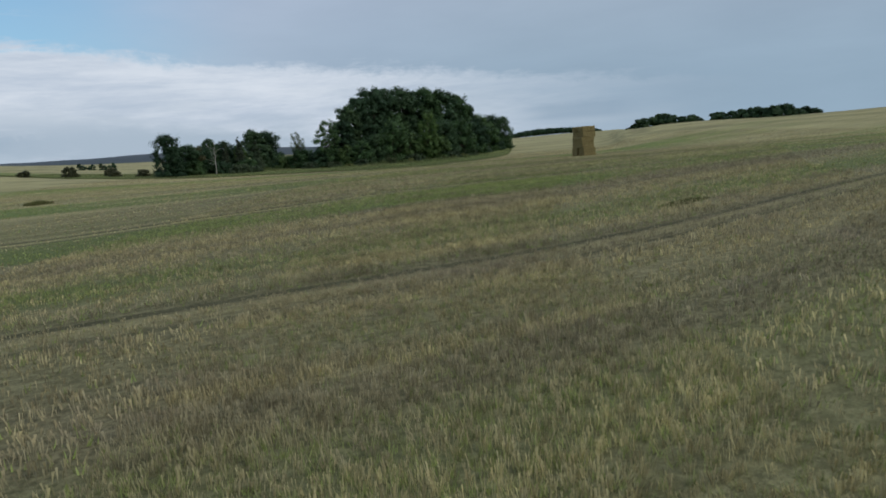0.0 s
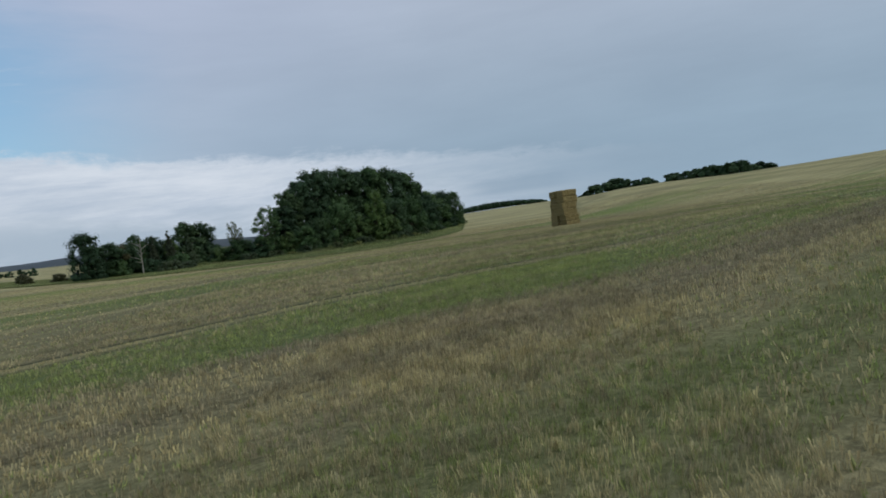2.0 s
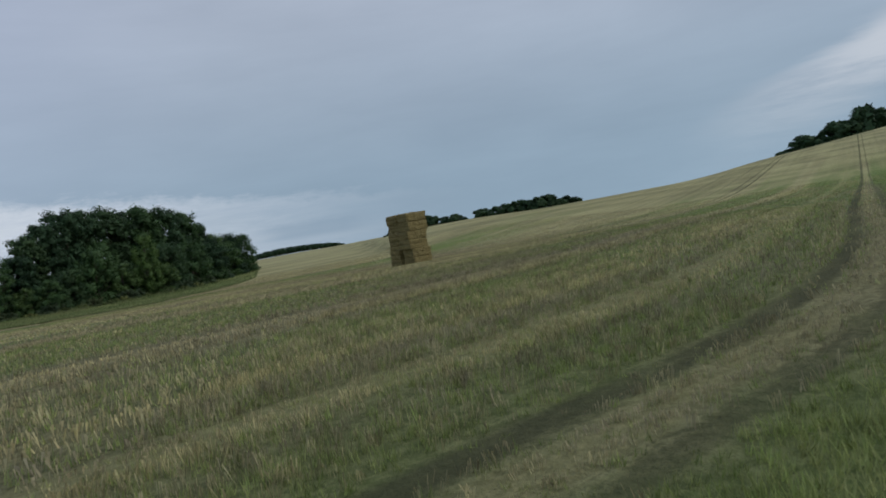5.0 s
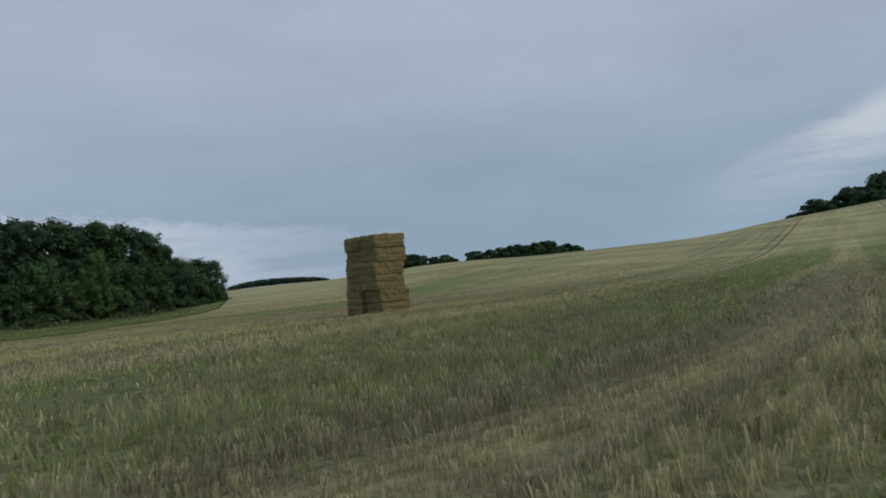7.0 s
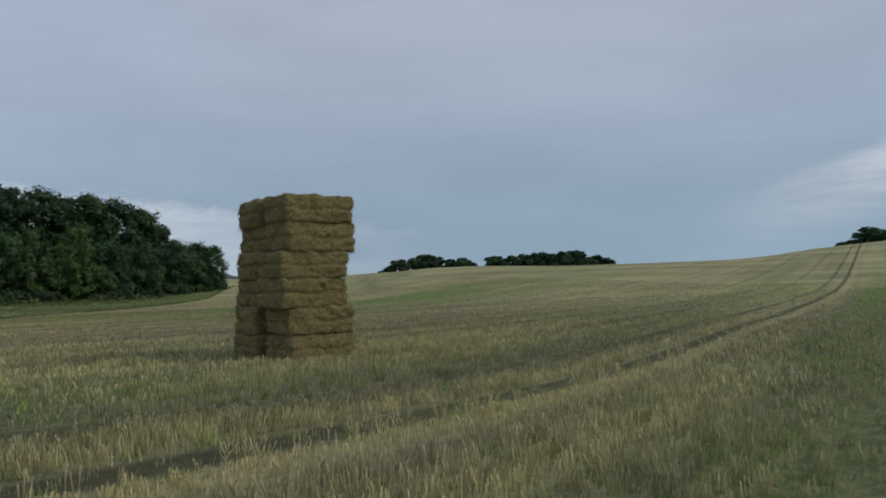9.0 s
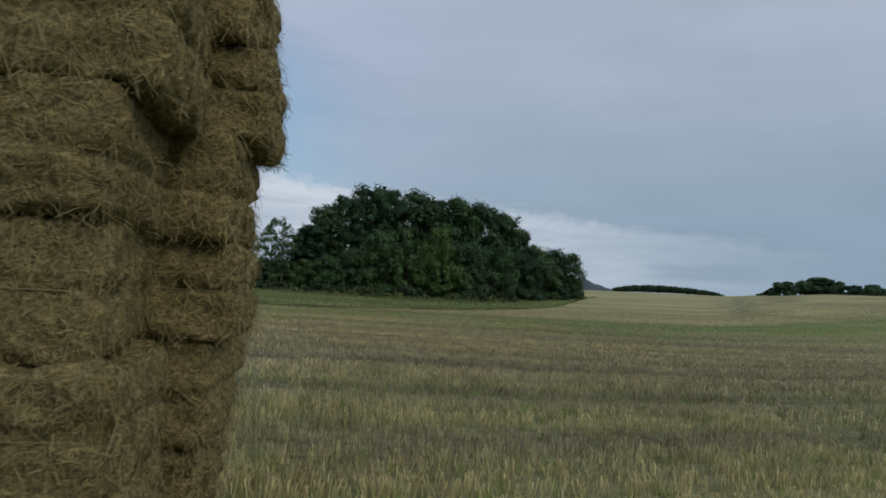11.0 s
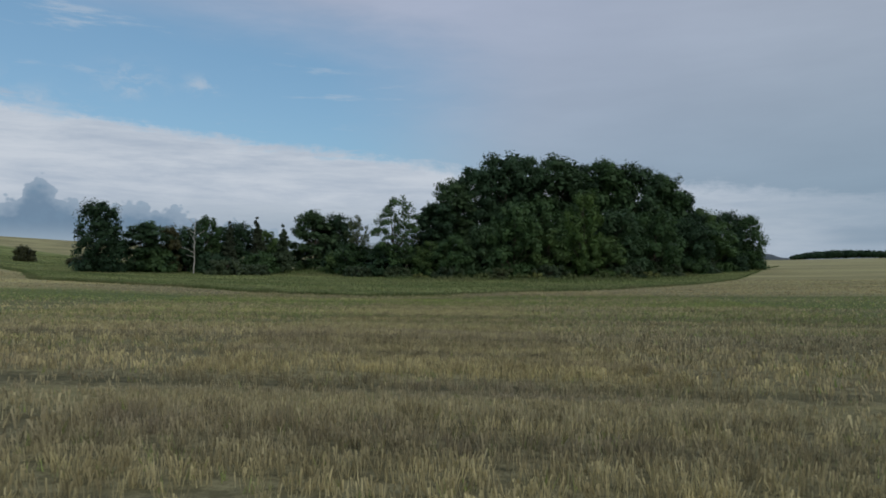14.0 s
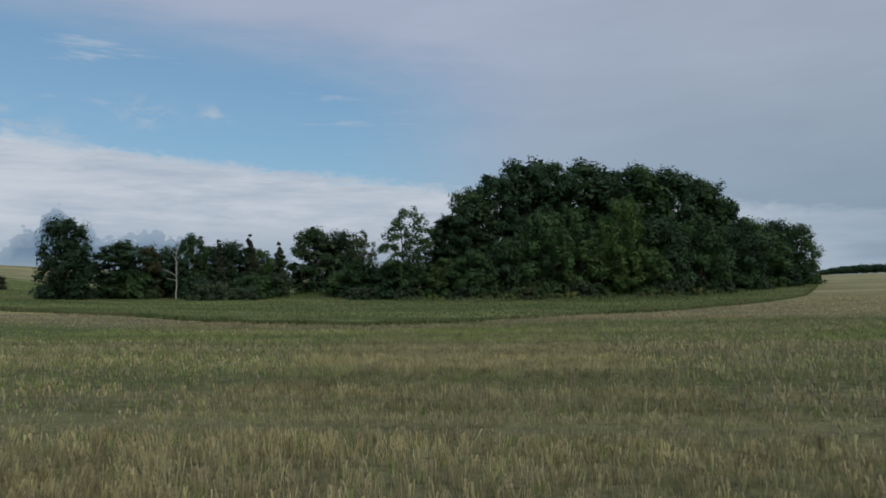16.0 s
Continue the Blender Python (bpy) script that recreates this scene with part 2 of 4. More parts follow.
def ground_material():
    m, t, b = material("stubble_ground")
    pos, v, uv, swath, patch = field_pattern(t)
    green, verge, far = attribute(t, "green"), attribute(t, "verge"), attribute(t, "cover")
    fine = noise_node(t, mapped(t, uv, (1.6, 5.0, 1)), 1.0, 6, 0.7)
    grain = noise_node(t, pos, 14.0, 4, 0.7)
    litter = ramp_between(t, math_node(t, "ADD", math_node(t, "MULTIPLY", fine, 0.5), math_node(t, "MULTIPLY", noise_node(t, pos, 9.0, 6, 0.75), 0.5)), 0.42, 0.60)
    band = noise_node(t, mapped(t, pos, (0.012, 0.05, 1), (0, 0, 25)), 1.0, 4, 0.55)
    stripe = mixed(t, math_node(t, "MULTIPLY", far, 0.7), ramp_between(t, swath, 0.40, 0.60), ramp_between(t, band, 0.34, 0.66))
    straw = mixed(t, stripe, (0.245, 0.228, 0.112), (0.490, 0.455, 0.220))
    straw = mixed(t, ramp_between(t, patch, 0.52, 0.72), straw, mixed(t, 0.35, straw, (0.230, 0.195, 0.145)))
    grass = mixed(t, fine, (0.100, 0.150, 0.038), (0.225, 0.300, 0.090))
    g = math_node(t, "ADD", green, math_node(t, "MULTIPLY", math_node(t, "SUBTRACT", fine, 0.5), 0.7))
    col = mixed(t, ramp_between(t, g, 0.05, 0.85), straw, grass)
    # bare soil and litter between near stalks, the stubble's shade darkened into it
    shaded_soil = mixed(t, litter, (0.048, 0.042, 0.027), (0.255, 0.230, 0.130))
    shaded_soil = mixed(t, math_node(t, "MULTIPLY", green, 0.6), shaded_soil, (0.085, 0.120, 0.036))
    col = mixed(t, math_node(t, "MULTIPLY_ADD", far, -0.50, 0.74), col, shaded_soil)
    rank = noise_node(t, mapped(t, pos, (0.05, 0.30, 1)), 1.0, 5, 0.6)
    rank = math_node(t, "ADD", math_node(t, "MULTIPLY", ramp_between(t, rank, 0.36, 0.66), 0.75), math_node(t, "MULTIPLY", fine, 0.25))
    col = mixed(t, verge, col, mixed(t, rank, (0.085, 0.115, 0.034), (0.270, 0.300, 0.105)))
    col = mixed(t, 0.5, col, mixed(t, grain, (0.45, 0.45, 0.45), (1.5, 1.5, 1.5)), "MULTIPLY")
    # wheel tracks of bare soil with flattened straw beside them
    wav = math_node(t, "MULTIPLY", math_node(t, "SUBTRACT", noise_node(t, mapped(t, uv, (0.09, 0.0, 1)), 1.0, 3), 0.5), 0.3)
    vw = math_node(t, "ADD", v, wav)
    infield = math_node(t, "SUBTRACT", 1.0, verge)
    broken = ramp_between(t, noise_node(t, mapped(t, uv, (0.22, 1.2, 1)), 1.0, 4), 0.30, 0.55)
    pale = math_node(t, "MULTIPLY", math_node(t, "MULTIPLY", near_line(t, vw, PALE), infield), math_node(t, "MULTIPLY_ADD", broken, 0.6, 0.20))
    col = mixed(t, pale, col, mixed(t, grain, (0.26, 0.235, 0.105), (0.46, 0.42, 0.205)))
    track = math_node(t, "MULTIPLY", math_node(t, "MULTIPLY", near_line(t, vw, TRACKS), infield), math_node(t, "MULTIPLY_ADD", broken, 0.5, 0.5))
    col = mixed(t, math_node(t, "MULTIPLY", track, 0.85), col, (0.052, 0.054, 0.028))
    link(t, col, b.inputs["Base Color"])
    b.inputs["Roughness"].default_value = 0.95
    b.inputs["Specular IOR Level"].default_value = 0.1
    bump_into(t, b, math_node(t, "ADD", fine, grain), 0.8, 0.08)
    return m


GROUND = ground_material()


def blade_material(name, dry_a, dry_b, wet_a, wet_b, in_field=False):
    m, t, b = material(name)
    rnd = t.nodes.new("ShaderNodeNewGeometry").outputs["Random Per Island"]
    att = t.nodes.new("ShaderNodeAttribute")
    att.attribute_name = "tint"
    tone = t.nodes.new("ShaderNodeAttribute")
    tone.attribute_name = "tone"
    rnd = math_node(t, "ADD", math_node(t, "MULTIPLY", rnd, 0.55), math_node(t, "MULTIPLY", tone.outputs["Fac"], 0.55))
    dry = mixed(t, rnd, dry_a, dry_b)
    wet = mixed(t, rnd, wet_a, wet_b)
    if in_field:
        _, _, _, swath, patch = field_pattern(t)
        dry = mixed(t, 1.0, dry, mixed(t, ramp_between(t, swath, 0.40, 0.60), (0.74, 0.75, 0.80), (1.25, 1.23, 1.08)), "MULTIPLY")
        dry = mixed(t, ramp_between(t, patch, 0.50, 0.70), dry, mixed(t, 0.38, dry, (0.330, 0.275, 0.215)))
    col = mixed(t, att.outputs["Fac"], dry, wet)
    link(t, col, b.inputs["Base Color"])
    b.inputs["Roughness"].default_value = 0.7
    b.inputs["Specular IOR Level"].default_value = 0.25
    tr = t.nodes.new("ShaderNodeBsdfTranslucent")
    link(t, col, tr.inputs[0])
    mx = t.nodes.new("ShaderNodeMixShader")
    mx.inputs[0].default_value = 0.14
    link(t, b.outputs[0], mx.inputs[1])
    link(t, tr.outputs[0], mx.inputs[2])
    link(t, mx.outputs[0], t.nodes["Material Output"].inputs[0])
    return m


BLADE = blade_material("stubble_and_grass", (0.142, 0.120, 0.070), (0.575, 0.505, 0.292), (0.106, 0.148, 0.036), (0.335, 0.418, 0.125), True)
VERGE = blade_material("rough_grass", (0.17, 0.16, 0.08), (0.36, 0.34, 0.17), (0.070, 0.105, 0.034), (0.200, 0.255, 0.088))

TUSSOCK = blade_material("rank_grass", (0.090, 0.082, 0.032), (0.200, 0.180, 0.072), (0.055, 0.076, 0.018), (0.150, 0.185, 0.055))


def straw_material(name, a, c, scale=1.0):
    m, t, b = material(name)
    co = object_coord(t)
    warp = t.nodes.new("ShaderNodeTexNoise")
    warp.inputs["Scale"].default_value = 5.0
    link(t, co, warp.inputs["Vector"])
    mixv = t.nodes.new("ShaderNodeMix")
    mixv.data_type = "VECTOR"
    mixv.inputs[0].default_value = 0.18
    link(t, co, mixv.inputs[4])
    link(t, warp.outputs["Color"], mixv.inputs[5])
    vec = mixv.outputs[1]
    f1 = noise_node(t, mapped(t, vec, (9, 9, 120), (20, 12, 0)), scale, 4, 0.65)
    f2 = noise_node(t, mapped(t, vec, (110, 110, 10), (0, 25, 14)), scale, 4, 0.65)
    f3 = noise_node(t, co, 3.2, 4, 0.6)
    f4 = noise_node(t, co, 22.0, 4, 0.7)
    fib = math_node(t, "MAXIMUM", f1, f2)
    col = mixed(t, ramp_between(t, fib, 0.38, 0.74), a, c)
    col = mixed(t, 0.6, col, mixed(t, f3, (0.55, 0.55, 0.50), (1.45, 1.42, 1.3)), "MULTIPLY")
    # bump pits go dark: shade between the straws put into the colour
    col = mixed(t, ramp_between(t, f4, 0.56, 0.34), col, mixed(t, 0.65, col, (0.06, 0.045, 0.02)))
    link(t, col, b.inputs["Base Color"])
    b.inputs["Roughness"].default_value = 0.85
    b.inputs["Specular IOR Level"].default_value = 0.2
    bump_into(t, b, math_node(t, "ADD", fib, math_node(t, "MULTIPLY", f4, 1.2)), 1.0, 0.03)
    return m


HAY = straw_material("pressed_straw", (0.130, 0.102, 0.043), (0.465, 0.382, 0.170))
FIBRE = blade_material("loose_straw", (0.180, 0.148, 0.064), (0.50, 0.420, 0.200), (0.170, 0.148, 0.064), (0.40, 0.345, 0.158))
TWINE, _t, _b = material("twine")
_b.inputs["Base Color"].default_value = (0.20, 0.155, 0.07, 1)
_b.inputs["Roughness"].default_value = 0.8
# dark forest with the blue of distant haze mixed into its colour
HAZED_WOOD, _t, _b = material("hazed_woodland")
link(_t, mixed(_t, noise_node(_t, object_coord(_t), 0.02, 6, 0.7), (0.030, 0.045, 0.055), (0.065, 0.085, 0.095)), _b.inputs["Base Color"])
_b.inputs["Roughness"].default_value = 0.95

# ---- shape helpers ----


def mesh_from(name, verts, faces, mat, smooth=False, attrs=()):
    """verts n x 3; faces k x 3 or k x 4 (numpy)."""
    me = bpy.data.meshes.new(name)
    n = faces.shape[1]
    me.vertices.add(len(verts))
    me.vertices.foreach_set("co", np.asarray(verts, np.float32).ravel())
    me.loops.add(faces.size)
    me.loops.foreach_set("vertex_index", faces.astype(np.int32).ravel())
    me.polygons.add(len(faces))
    me.polygons.foreach_set("loop_start", np.arange(0, faces.size, n, dtype=np.int32))
    if smooth:
        me.polygons.foreach_set("use_smooth", np.ones(len(faces), bool))
    for key, values in attrs:
        a = me.attributes.new(key, "FLOAT", "POINT")
        a.data.foreach_set("value", np.asarray(values, np.float32))
    me.update(calc_edges=True)
    me.materials.append(mat)
    return me


def lattice(ix, iy, seed):
    h = (ix * 374761393 + iy * 668265263 + seed * 1442695041) & 0x7FFFFFFF
    h = ((h ^ (h >> 13)) * 1274126177) & 0x7FFFFFFF
    return ((h ^ (h >> 16)) & 0xFFFF) / 65535.0


def value_noise(x, y, seed=0):
    x, y = np.asarray(x, float), np.asarray(y, float)
    ix, iy = np.floor(x).astype(np.int64), np.floor(y).astype(np.int64)
    fx, fy = x - ix, y - iy
    fx, fy = fx * fx * (3 - 2 * fx), fy * fy * (3 - 2 * fy)
    a, b = lattice(ix, iy, seed), lattice(ix + 1, iy, seed)
    c, d = lattice(ix, iy + 1, seed), lattice(ix + 1, iy + 1, seed)
    return (a + (b - a) * fx) * (1 - fy) + (c + (d - c) * fx) * fy


def fractal(x, y, seed=0, octaves=3):
    s, w, tot = 0.0, 1.0, 0.0
    for k in range(octaves):
        s = s + w * value_noise(x * 2 ** k, y * 2 ** k, seed + 17 * k)
        tot += w
        w *= 0.55
    return s / tot


def smooth01(x):
    x = np.clip(x, 0, 1)
    return x * x * (3 - 2 * x)


# ---- terrain ----
CX, CY = 14.0, 70.0                                   # middle of the shallow valley
CREST = [(-180, 1.0, 400), (-120, 1.2, 400), (-90, 1.8, 380), (-70, 2.0, 380), (-55, 1.9, 380), (-46, 1.4, 400), (-38, 0.9, 520),
         (-30, 0.5, 750), (-15, 0.2, 850), (0, 0.15, 850), (5, 0.2, 850), (10, 0.3, 850), (13, 0.3, 800), (15.5, 0.45, 250),
         (18, 0.62, 215), (20, 0.85, 205), (24, 0.92, 195), (31, 0.75, 185), (37, 0.78, 200), (43, 0.85, 235), (46, 1.05, 255),
         (48.5, 1.42, 275), (51, 1.65, 285), (54, 1.9, 290), (58, 2.3, 300), (70, 2.8, 300), (90, 2.6, 320), (120, 2.0, 350),
         (150, 1.2, 400), (180, 1.0, 400)]
_az = np.linspace(-180, 180, 1441)
_el = np.interp(_az, [c[0] for c in CREST], [c[1] for c in CREST])
_rr = np.interp(_az, [c[0] for c in CREST], [c[2] for c in CREST])
_k = np.exp(-np.linspace(-2, 2, 13) ** 2)
_k /= _k.sum()
_el = np.convolve(np.pad(_el, 6, mode="wrap"), _k, "valid")
_rr = np.convolve(np.pad(_rr, 6, mode="wrap"), _k, "valid")


def ground_z(x, y):
    x, y = np.asarray(x, float), np.asarray(y, float)
    near = (-0.1 + 0.9 * np.exp(-((y - 62) / 38) ** 2 - ((x - 8) / 60) ** 2) - 1.6 * np.exp(-(x / 70) ** 2 - ((y - 215) / 70) ** 2)
            - 1.2 * np.exp(-((x + 25) / 18) ** 2 - ((y - 25) / 25) ** 2) - 0.5 * np.exp(-((x - 6) / 45) ** 2 - ((y - 138) / 28) ** 2))
    dx, dy = x - CX, y - CY
    r = np.hypot(dx, dy)
    az = np.degrees(np.arctan2(dx, dy))
    crest_r = np.interp(az, _az, _rr)
    crest = 2.3 + crest_r * np.tan(np.radians(np.interp(az, _az, _el)))
    rise = smooth01((r - 85) / (crest_r - 85))
    fall = smooth01((r - crest_r) / 350)
    far = crest * (rise - 0.75 * fall) - 6 * smooth01((r - 1200) / 2500)
    return near + far + 0.10 * (fractal(x / 9, y / 9, 3) - 0.5) * np.exp(-(r / 250) ** 2)


EDGE_X = [-400, -150, -72, -54, -30, -14, -5, 0, 4, 8, 14, 22, 27, 31, 38, 46, 400]
EDGE_Y = [262, 215, 177, 164, 160, 154, 153, 157, 165, 174, 196, 228, 265, 300, 340, 1200, 1200]


def verge_at(x, y):
    """1 in the rough grass between the stubble and the trees."""
    e = np.interp(x, EDGE_X, EDGE_Y) + 1.5 * (fractal(np.asarray(x) / 6, np.asarray(y) / 6, 9) - 0.5)
    back = np.interp(x, [-400, -90, -60, 0, 36, 60], [265, 235, 265, 320, 330, 300])
    return smooth01((y - e) / 0.8) * smooth01((back - y) / 6)


def green_at(x, y):
    """How much grass grows through the stubble."""
    x, y = np.asarray(x, float), np.asarray(y, float)
    u, q = x * UX + y * UY, row_of(x, y)
    r = np.hypot(x - CX, y - CY)
    away = smooth01((r - 70) / 80)
    g = 0.22 + (1 - 0.65 * away) * (0.70 * (fractal(u / 26, q / 2.2, 5) - 0.45) + 0.55 * (fractal(x / 12, y / 12, 7) - 0.5))
    wob = 0.9 * (fractal(u / 5, q / 5, 11) - 0.5)
    near = (1 - 0.75 * smooth01((r - 85) / 80)) * (0.30 + 1.3 * fractal(u / 6, q / 2.0, 61))
    w = u + 1.25 * (x * UY - y * UX)
    broad = q + wob + 1.4 * smooth01((w + 6) / 14)
    g = g + 0.68 * near * smooth01((q + 30.3) / 0.5) * smooth01((-24.4 - broad) / 0.9)
    g = g + 0.42 * near * smooth01((w + 26) / 14) * smooth01((q + wob + 39.5) / 0.9) * smooth01((-31.0 - q) / 0.5)
    for lo, hi, amount in ((-18.6, -14.6, 0.40), (-49.9, -41.5, 0.46), (-58.0, -54.6, 0.15),
                           (-63.5, -60.0, 0.22), (-110, -97.5, 0.50), (-97.5, -86.5, 0.14), (-75.0, -72.5, 0.15), (-93.5, -90.0, 0.18)):
        g = g + amount * near * smooth01((q + wob - lo) / 0.9) * smooth01((hi - q - wob) / 0.9)
    for lo, hi, amount in ((-24.2, -19.0, 0.26), (-13.5, -5.0, 0.12), (-42.5, -39.5, 0.12), (-53.5, -50.2, 0.22), (-86, -66, 0.22), (-135, -112, 0.25)):
        g = g - amount * smooth01((q - lo) / 0.8) * smooth01((hi - q) / 0.8)
    g = g - 0.14 * away - 0.10 * smooth01((r - 130) / 60)
    edge = np.interp(x, EDGE_X, EDGE_Y)
    g = g - 0.35 * smooth01((y - edge + 9) / 3) * (x < 45)
    return np.maximum(np.clip(g, 0, 1), verge_at(x, y) * 0.95)


SPINE = [(0, 6), (-1, 22), (4, 46), (15, 72), (22, 90), (21, 106), (11, 126), (3, 150)]   # line through the middle of the near field


def spine_distance(x, y):
    best = np.full(x.shape, 1e9)
    for (ax, ay), (bx, by) in zip(SPINE, SPINE[1:]):
        dx, dy = bx - ax, by - ay
        s = np.clip(((x - ax) * dx + (y - ay) * dy) / (dx * dx + dy * dy), 0, 1)
        best = np.minimum(best, np.hypot(x - ax - s * dx, y - ay - s * dy))
    return best


def grid_lines(lo, hi, step, reach):
    a = list(np.arange(lo, hi + step / 2, step))
    s, p = step, hi
    while p < reach:
        s *= 1.13
        p += s
        a.append(p)
    s, p = step, lo
    while p > -reach:
        s *= 1.13
        p -= s
        a.insert(0, p)
    return np.array(a)


def make_ground():
    xs, ys = grid_lines(-90, 130, 1.0, 4400), grid_lines(-15, 300, 1.0, 4400)
    X, Y = np.meshgrid(xs, ys)
    Z = ground_z(X, Y)
    nx, ny = len(xs), len(ys)
    i = np.arange(nx * ny).reshape(ny, nx)
    faces = np.stack([i[:-1, :-1], i[:-1, 1:], i[1:, 1:], i[1:, :-1]], -1).reshape(-1, 4)
    me = mesh_from("ground", np.stack([X, Y, Z], -1).reshape(-1, 3), faces, GROUND, True,
                   (("green", green_at(X, Y).ravel()), ("verge", verge_at(X, Y).ravel()), ("row", row_of(X, Y).ravel()),
                    ("cover", smooth01((spine_distance(X, Y) - 12) / 45).ravel())))
    tagged(new("ground", me), "harvested stubble field with green regrowth and wheel tracks", "field", kind="structure")


make_ground()


def make_mound(name, label, x0, y0, x1, y1, height, width, seed):
    """A long wooded hill far off."""
    a, b = np.array((x0, y0)), np.array((x1, y1))
    along = (b - a) / np.linalg.norm(b - a)
    across = np.array((along[1], -along[0]))
    s, w = np.meshgrid(np.linspace(0, 1, 120), np.linspace(-1, 1, 13))
    length = np.linalg.norm(b - a)
    env = np.sin(np.pi * np.clip(s, 0, 1)) ** 0.6 * (0.65 + 0.7 * (fractal(s * 5 + seed, w * 0.7, seed) - 0.35)) + 0.03 * (fractal(s * 130, w * 4, seed + 2) - 0.5)
    z = height * env * np.cos(w * np.pi / 2) - 8
    p = a + s[..., None] * length * along + w[..., None] * width * across
    i = np.arange(s.size).reshape(s.shape)
    faces = np.stack([i[:-1, :-1], i[:-1, 1:], i[1:, 1:], i[1:, :-1]], -1).reshape(-1, 4)
    me = mesh_from(name, np.concatenate([p, z[..., None]], -1).reshape(-1, 3), faces, HAZED_WOOD, False)
    tagged(new(name, me), label, "hill", kind="structure")


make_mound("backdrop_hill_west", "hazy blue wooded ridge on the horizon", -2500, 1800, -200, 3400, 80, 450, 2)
make_mound("backdrop_hill_north", "low wooded hill tinted haze blue behind the fields", -160, 2300, 300, 2300, 62, 220, 5)

# ---- trees ----


def tube(points, radii, sides=7):
    pts = np.array(points, float)
    vs, fs = [], []
    for k, (p, r) in enumerate(zip(pts, radii)):
        d = pts[min(k + 1, len(pts) - 1)] - pts[max(k - 1, 0)]
        d = d / (np.linalg.norm(d) + 1e-9)
        e = np.cross(d, (0.31, 0.95, 0.05))
        e /= np.linalg.norm(e)
        f = np.cross(d, e)
        a = np.linspace(0, 2 * np.pi, sides, endpoint=False)
        vs.append(p + r * (np.cos(a)[:, None] * e + np.sin(a)[:, None] * f))
        if k:
            q = (k - 1) * sides
            for j in range(sides):
                fs.append((q + j, q + (j + 1) % sides, q + sides + (j + 1) % sides, q + sides + j))
    return np.concatenate(vs), np.array(fs)


def joined(pieces):
    vs, fs, n = [], [], 0
    for v, f in pieces:
        vs.append(v)
        fs.append(f + n)
        n += len(v)
    return np.concatenate(vs), np.concatenate(fs)


def crooked(rng, a, b, bend, n=5):
    a, b = np.array(a, float), np.array(b, float)
    s = np.linspace(0, 1, n)[:, None]
    return a + (b - a) * s + rng.normal(0, bend, (n, 3)) * np.sin(np.pi * s)


def leaves(rng, centres, radii, per, size, hearts, tints, axis_pull=0.35, droop=0.0):
    """Small leaf sprays scattered in clumps, turned outwards; shaded softly round the bough they belong to."""
    m = len(centres)
    idx = np.repeat(np.arange(m), per)
    d = rng.normal(0, 1, (len(idx), 3))
    d /= np.linalg.norm(d, axis=1)[:, None]
    rad = rng.random(len(idx)) ** 0.55
    p = centres[idx] + d * (rad * radii[idx])[:, None] * np.array((1, 1, 0.75))
    out = p - hearts[idx]
    out /= np.linalg.norm(out, axis=1)[:, None] + 1e-6
    nrm = 0.55 * d + 0.75 * out + rng.normal(0, 0.36, d.shape) + np.array((0, 0, axis_pull))
    nrm /= np.linalg.norm(nrm, axis=1)[:, None]
    e = np.cross(nrm, rng.normal(0, 1, d.shape))
    e /= np.linalg.norm(e, axis=1)[:, None]
    f = np.cross(nrm, e)
    s = size * (0.55 + 0.9 * rng.random(len(idx)))[:, None]
    tip = np.array((0, 0, -droop))
    tri = np.stack([p - e * s * 0.8 - f * s * 0.85, p + e * s * 1.1 + tip * s, p - e * s * 0.8 + f * s * 0.85], 1)
    soft = 0.65 * out + 0.85 * d * rad[:, None] + 0.35 * nrm
    soft /= np.linalg.norm(soft, axis=1)[:, None]
    flat = np.cross(tri[:, 1] - tri[:, 0], tri[:, 2] - tri[:, 0])
    turn = (flat * soft).sum(1) < 0
    tri[turn] = tri[turn][:, ::-1]
    return tri.reshape(-1, 3), np.arange(len(idx) * 3).reshape(-1, 3), np.repeat(soft, 3, 0), np.repeat(tints[idx], 3)


def foliage(name, made, mat):
    v, f, soft, tint = made
    me = mesh_from(name, v, f, mat, True, (("spray", tint),))
    me.normals_split_custom_set_from_vertices(soft)
    return me


def crown_limit(kind, z, a, n):
    """Half width of a crown of unit width at height z of its unit height."""
    if kind == "cone":
        return 0.5 * (0.05 + 0.95 * (1 - z) ** 0.85) * (0.72 + 0.28 * math.cos(z * 60 + a))
    if kind == "tall":
        lim = 0.5 * min(1, (1 - z) * 3.2 + 0.12) ** 0.7 * min(1, 0.55 + z * 1.2)
    elif kind == "bush":
        lim = 0.5 * max(0, 1 - z ** 2.6) ** 0.5
    elif kind == "airy":
        lim = 0.5 * math.sin(np.pi * min(1, 0.12 + 0.86 * z)) ** 0.8 * (0.7 + 0.5 * float(value_noise(a * 2, z * 7, 3)))
    else:
        lim = 0.5 * math.sin(np.pi * min(1, 0.22 + 0.76 * z)) ** 0.62
    rough = 0.16 if kind == "bush" else 0.40
    return lim * (1 - rough / 2 + rough * float(value_noise(a * 1.3 + 7, z * 4.3, n)))


